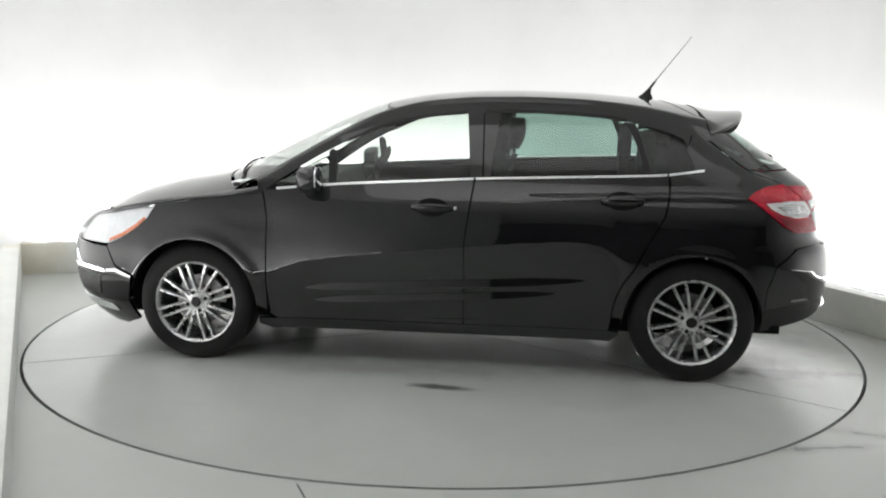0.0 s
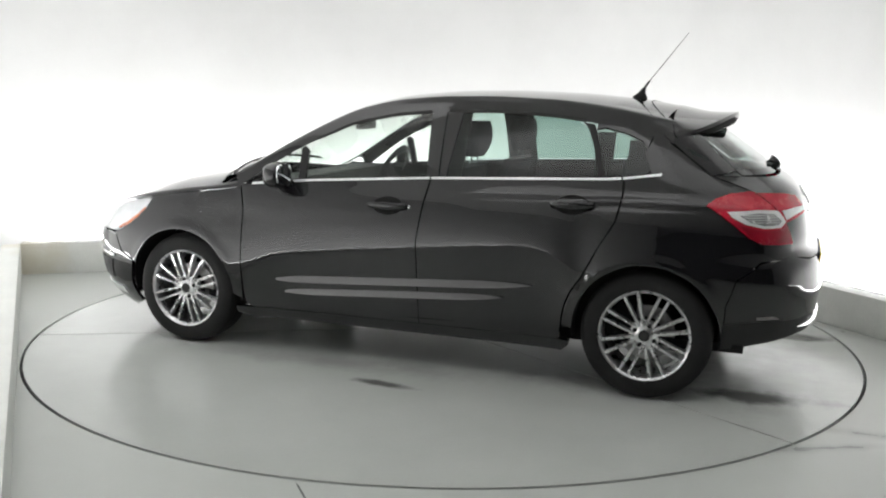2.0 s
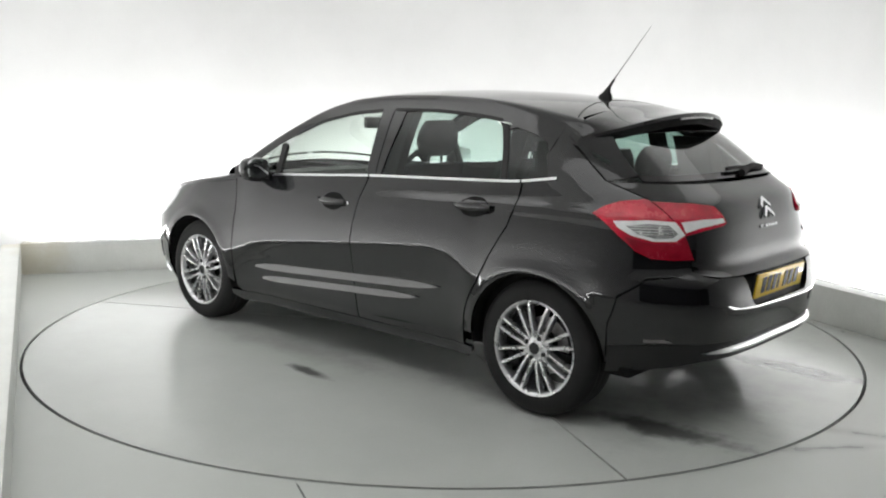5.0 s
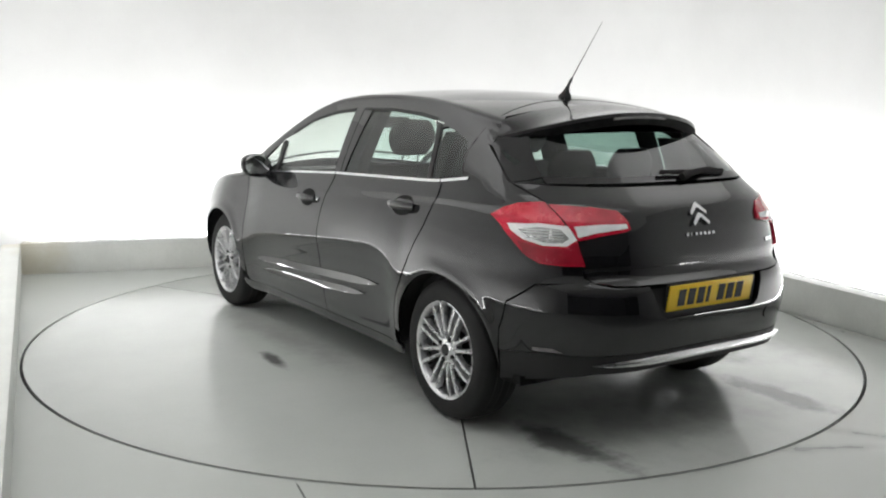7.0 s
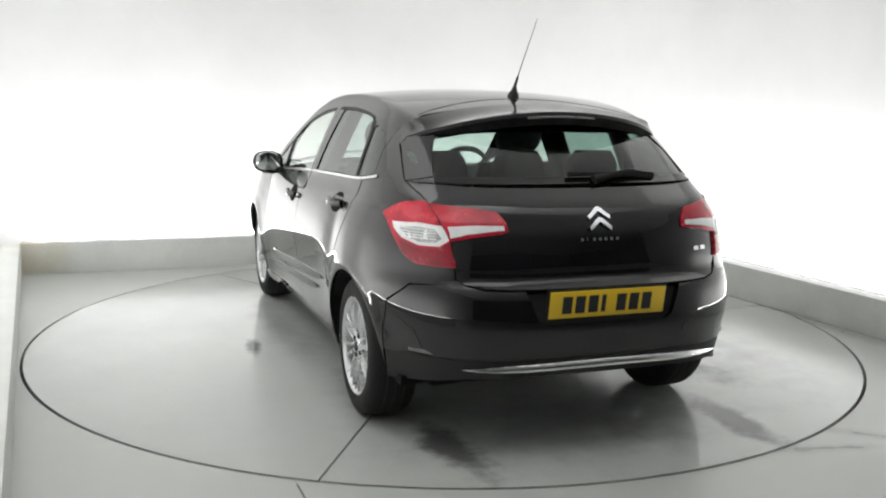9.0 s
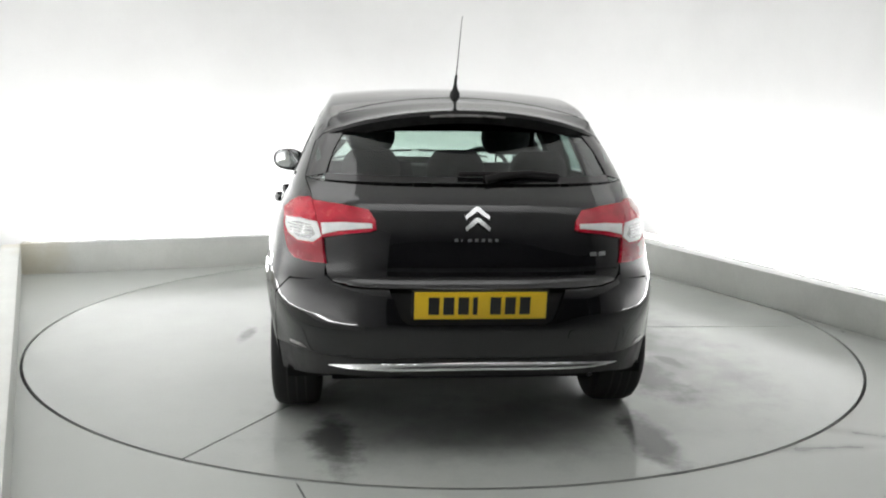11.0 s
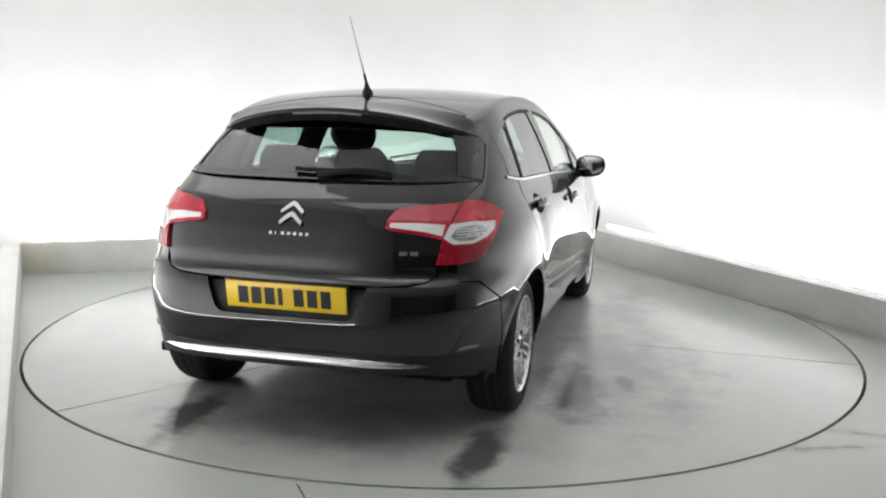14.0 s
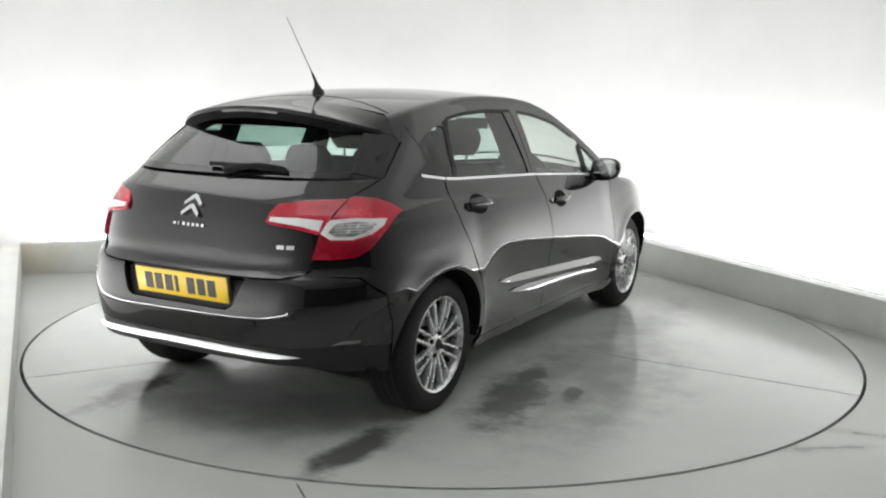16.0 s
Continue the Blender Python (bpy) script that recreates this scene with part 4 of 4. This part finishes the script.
spoiler_top, spoiler_low = spoiler()
sp = part("roof_spoiler", spoiler_top, M_PAINT, car, "black roof spoiler above the rear window")
part("spoiler_underside", spoiler_low, M_DARK, sp, "matt black underside of the spoiler")
part("brake_light", tube([(-0.318 + 0.15 * (y / 0.59) ** 2, y, 1.354 - 0.26 * y * y) for y in np.linspace(-0.16, 0.16, 11)], 0.0065, 8), M_SMOKE, sp, "slim pale high brake light")

# rear wiper
wip = part("rear_wiper", tube([(tail_at(0.0, 1.100) - 0.02, -0.05, 1.100), (tail_at(0.0, 1.118) - 0.035, -0.12, 1.118), (tail_at(-0.2, 1.128) - 0.03, -0.24, 1.130), (tail_at(-0.33, 1.118) - 0.022, -0.36, 1.12)], [0.019, 0.016, 0.011, 0.006], 10), M_RUBBER, car, "black rear wiper arm at rest")
part("blade", tube([(tail_at(y, 1.112) - 0.012, y, 1.112 + 0.012 * (1 - (y / 0.3) ** 2)) for y in np.linspace(-0.36, 0.06, 8)], 0.010, 6), M_RUBBER, wip)

# antenna
ant = part("antenna", loft([[(0.195 + dx + r * 1.6 * math.cos(a), r * math.sin(a), z) for a in np.linspace(0, math.tau, 12, endpoint=False)] for z, r, dx in ((1.42, 0.026, 0.012), (1.447, 0.024, 0.012), (1.465, 0.013, 0.004), (1.49, 0.007, -0.008))]), M_TRIM, car, "thin black roof antenna on a rubber foot")
part("rod", tube([(0.19, 0, 1.485), (0.162, 0, 1.525), (0.155, 0, 1.535), (-0.035, 0, 1.785)], [0.0075, 0.0065, 0.0024, 0.0012], 8), M_TRIM, ant)

# front wipers at the foot of the windscreen
for y0, y1 in ((0.62, 0.05), (0.0, -0.5)):
    part("front_wiper", tube([(2.50 - 0.25 * abs(y) ** 2, y, top_z(2.50 - 0.25 * abs(y) ** 2, y) + 0.010) for y in np.linspace(y0, y1, 7)], 0.007, 8), M_TRIM, car, "black windscreen wiper")


# door mirrors
def mirror_shell(sg):
    rings = []
    for u, hw, hh, dx in ((0.0, 0.035, 0.035, 0.0), (0.02, 0.062, 0.066, 0.0), (0.07, 0.080, 0.083, 0.002), (0.13, 0.082, 0.082, 0.0), (0.18, 0.074, 0.073, -0.006), (0.212, 0.052, 0.053, -0.012), (0.226, 0.02, 0.02, -0.016)):
        ring_pts = []
        for a in np.linspace(0, math.tau, 24, endpoint=False):
            ca, sa = math.copysign(abs(math.cos(a)) ** 0.7, math.cos(a)), math.copysign(abs(math.sin(a)) ** 0.7, math.sin(a))
            lean = 0.012 * (u / 0.22) * (1 if sa > 0 else 0.2)
            ring_pts.append((1.955 + dx + hw * (0.95 if ca > 0 else 0.42) * ca, sg * (0.80 + u * 0.84), 1.010 - 0.02 * (1 - u / 0.22) + 0.89 * hh * sa - lean))
        rings.append(ring_pts)
    return loft(rings)


for sg in (1, -1):
    mir = part("door_mirror", mirror_shell(sg), M_PAINT, car, "black door mirror with a chrome-lined foot")
    part("mirror_foot", loft([[(1.975 + a * 0.045, sg * y, z + b * 0.014) for a, b in ((-1, -1), (1, -1), (1, 1), (-1, 1))] for y, z in ((0.77, 0.945), (0.83, 0.952), (0.88, 0.975))]), M_TRIM, mir)
    part("mirror_pane", loft([[(1.9195 - dx, sg * (0.898 + 0.076 * math.copysign(abs(math.cos(a)) ** 0.7, math.cos(a)) * k), 1.006 + 0.056 * math.copysign(abs(math.sin(a)) ** 0.7, math.sin(a)) * k) for a in np.linspace(0, math.tau, 20, endpoint=False)] for dx, k in ((-0.004, 1.0), (0.004, 1.0), (0.006, 0.96))]), M_MIRROR, mir, "mirror glass")
    part("mirror_trim", tube([(2.0, sg * 0.80, 0.928), (1.985, sg * 0.86, 0.935), (1.96, sg * 0.90, 0.945)], 0.010, 8), M_CHROME, mir, "chrome trim under the mirror")


# ---- wheels ----
def revolve(profile, n=48):
    """A ring turned round the y axis from (radius, y) pairs."""
    return loft([[(r * math.cos(k * math.tau / n), y, r * math.sin(k * math.tau / n)) for r, y in profile] for k in range(n + 1)], caps=False)


def spoke(angle, off0, off1, r0, r1, w0, w1, y0, y1):
    """A straight spoke whose distance from the wheel's radius goes from off0 at the hub to off1 at the rim."""
    bm = bmesh.new()
    rings = []
    t = Vector((math.cos(angle), 0, math.sin(angle)))
    s = Vector((-math.sin(angle), 0, math.cos(angle)))
    for u in np.linspace(0, 1, 5):
        c = t * (r0 + (r1 - r0) * u) + s * (off0 + (off1 - off0) * u)
        w = w0 + (w1 - w0) * u
        y = y0 + (y1 - y0) * u + 0.006 * math.sin(math.pi * u)
        rings.append([c + s * (w * p) + Vector((0, y + q, 0)) for p, q in ((-1, -0.03), (-1, -0.006), (-0.7, 0), (0.7, 0), (1, -0.006), (1, -0.03))])
    add_loft(bm, rings)
    bmesh.ops.recalc_face_normals(bm, faces=bm.faces)
    return bm


def build_wheel():
    w = new("wheel")
    w.parent = car
    part("tyre", revolve(((0.218, -0.015), (0.222, 0.0), (0.235, 0.004), (0.262, 0.006), (0.288, 0.0), (0.305, -0.014), (0.313, -0.032), (0.316, -0.06), (0.316, -0.15), (0.313, -0.178), (0.30, -0.20), (0.26, -0.21), (0.215, -0.20))), M_RUBBER, w, "black road tyre")
    # dark bands laid on the tread stand for the grooves' shade
    for y in (-0.065, -0.105, -0.145):
        part("tread_groove_shade", revolve(((0.3145, y - 0.004), (0.3168, y - 0.004), (0.3168, y + 0.004), (0.3145, y + 0.004)), 48), M_GAP, w)
    rim = part("rim", revolve(((0.224, -0.016), (0.226, -0.004), (0.220, 0.003), (0.213, 0.000), (0.205, -0.012), (0.202, -0.05), (0.195, -0.16), (0.20, -0.2), (0.205, -0.2), (0.21, -0.05))), M_ALLOY, w, "silver alloy rim with paired spokes")
    for k in range(4):
        a = math.tau * k / 4 + radians(25)
        for sg in (1, -1):
            part("spoke", spoke(a, sg * 0.017, sg * 0.0235, 0.046, 0.209, 0.0072, 0.0085, -0.016, -0.006), M_ALLOY, rim)
            part("spoke", spoke(a + math.pi / 4, sg * 0.009, sg * 0.034, 0.040, 0.208, 0.0075, 0.0092, -0.016, -0.006), M_ALLOY, rim)
    part("hub", revolve(((0.001, -0.008), (0.03, -0.008), (0.034, -0.011), (0.036, -0.012), (0.052, -0.018), (0.072, -0.022), (0.075, -0.05), (0.001, -0.05)), 32), M_ALLOY, w)
    part("hub_cap", revolve(((0.001, -0.003), (0.024, -0.004), (0.028, -0.008), (0.028, -0.02), (0.001, -0.02)), 28), M_TRIM, w, "dark round hub cap")
    for k in range(4):
        a = math.tau * k / 4 + radians(25)
        part("wheel_bolt", loft([[(0.052 * math.cos(a) + r * math.cos(b), y, 0.052 * math.sin(a) + r * math.sin(b)) for b in np.linspace(0, math.tau, 6, endpoint=False)] for y, r in ((-0.024, 0.011), (-0.010, 0.011), (-0.008, 0.008))]), M_TRIM, w)
    part("brake_disc", revolve(((0.001, -0.09), (0.135, -0.09), (0.135, -0.112), (0.001, -0.112)), 40), M_STEEL, w, "steel brake disc")
    part("brake_drum", revolve(((0.001, -0.075), (0.07, -0.078), (0.075, -0.09), (0.001, -0.09)), 32), M_DARK, w)
    return w


WHEEL_Y = 0.838
wheel_l = build_wheel()
wheel_l.matrix_basis = pose(0, WHEEL_Y, 0.316)
for x, sg in ((2.608, 1), (0, -1), (2.608, -1)):
    copy_thing(wheel_l, pose(x, sg * WHEEL_Y, 0.316, 0, 17 * x, 0 if sg > 0 else 180))

# ---- inside and under the car ----
part("underbody", box(-0.30, 3.1, -0.58, 0.58, 0.19, 0.26, 0.02), M_DARK, car)
# Dark filler blocks, added to keep light from showing through tail and nose gaps.
part("skirt_backing", box(-0.60, -0.30, -0.52, 0.52, 0.33, 0.44, 0.02), M_DARK, car)
part("nose_core", loft([[(x, y, z) for y, z in ((-w, 0.30), (w, 0.30), (w, h), (-w, h))] for x, w, h in ((2.45, 0.66, 0.84), (2.9, 0.62, 0.78), (3.15, 0.5, 0.70), (3.3, 0.36, 0.62))]), M_DARK, car)
part("cabin_floor", box(-0.45, 2.5, -0.76, 0.76, 0.26, 0.30), M_DARK, car)
part("parcel_shelf", box(-0.46, 0.12, -0.62, 0.62, 0.985, 1.0, 0.004), M_DARK, car)
part("boot_back", box(-0.56, -0.52, -0.5, 0.5, 0.3, 0.98), M_DARK, car)
part("dashboard", loft([[(x, y, z) for y in (-0.66, 0.66) for z in ((z0, z1) if y < 0 else (z1, z0))] for x, z0, z1 in ((2.36, 0.45, 0.90), (2.2, 0.45, 0.96), (2.0, 0.5, 0.96), (1.92, 0.5, 0.88))]), M_TRIM, car, "dark dashboard")
for sg in (1, -1):
    rows = []
    for x in np.linspace(0.05, 2.2, 12):
        rows.append([(x, sg * (side_y(x, z) - t), z) for z, t in ((0.28, 0.09), (0.6, 0.10), (0.85, 0.09), (belt(x) - 0.03, 0.05), (belt(x) - 0.01, 0.022))])
    part("door_lining", loft(rows, close_ring=False), M_DARK, car)


def seat(x, y, w, back_h, rest):
    """A seat with a leaning back and a padded head restraint."""
    s = new("seat")
    s.parent = car
    s.matrix_basis = pose(x, y, 0.30)
    part("cushion", box(-0.05, 0.48, -w / 2, w / 2, 0.05, 0.24, 0.05), M_SEAT, s)
    rings = []
    for u in np.linspace(0, 1, 7):
        z = 0.18 + back_h * u
        cx = -0.02 - 0.24 * u
        hw = w / 2 * (1 - 0.14 * u ** 3)
        dp = 0.075 - 0.03 * u
        rings.append([(cx + dp * math.copysign(abs(math.cos(a)) ** 0.6, math.cos(a)), hw * math.copysign(abs(math.sin(a)) ** 0.5, math.sin(a)), z) for a in np.linspace(0, math.tau, 20, endpoint=False)])
    part("backrest", loft(rings), M_SEAT, s)
    for yr in rest:
        hr = []
        for u in np.linspace(0, 1, 7):
            k = math.sin(math.pi * (0.14 + 0.72 * u)) ** 0.5
            hr.append([(-0.27 - 0.03 * u + 0.068 * k * math.cos(a), yr + 0.14 * k * math.copysign(abs(math.sin(a)) ** 0.6, math.sin(a)), 0.20 + back_h + 0.03 + 0.19 * u) for a in np.linspace(0, math.tau, 18, endpoint=False)])
        part("head_restraint", loft(hr), M_SEAT, s)
        for d in (-0.05, 0.05):
            part("restraint_rod", tube([(-0.26, yr + d, 0.16 + back_h), (-0.275, yr + d, 0.25 + back_h)], 0.006, 6), M_CHROME, s)
    return s


seat(1.30, 0.38, 0.54, 0.58, (0.0,))
seat(1.25, -0.38, 0.54, 0.58, (0.0,))
seat(0.42, 0.0, 1.30, 0.46, (0.40, 0.0, -0.40))

# steering wheel on the right-hand side
sw = part("steering_wheel", loft([[(1.86 - 0.10 * math.sin(a) + 0.014 * math.cos(b) * 0.4, -0.37 + (0.185 + 0.014 * math.cos(b)) * math.cos(a), 0.92 + (0.17 + 0.014 * math.cos(b)) * math.sin(a) + 0.012 * math.sin(b)) for b in np.linspace(0, math.tau, 8, endpoint=False)] for a in np.linspace(0, math.tau, 33)], caps=False), M_TRIM, car, "dark steering wheel")
part("wheel_centre", tube([(1.90, -0.37, 0.91), (1.85, -0.37, 0.925)], [0.07, 0.06], 16), M_TRIM, sw)
part("inside_mirror", box(-0.015, 0.015, -0.12, 0.12, -0.035, 0.035, 0.01), M_TRIM, car, m=pose(1.86, 0, 1.255))
part("roof_lining", loft([[(x, y, top_z(x, y) - 0.035) for y in np.linspace(-0.54, 0.54, 9)] for x in np.linspace(-0.1, 1.6, 9)], close_ring=False), M_DARK, car)

def motions():
    times = np.linspace(0, 16, 33)
    offset = pose(-1.365, 0.089, 0.001)
    table = [(float(t), pose(0, 0, 0, 0, 0, turn(float(t)))) for t in times]
    walk(turntable, table)
    walk(car, [(t, m @ offset) for t, m in table])


motions()
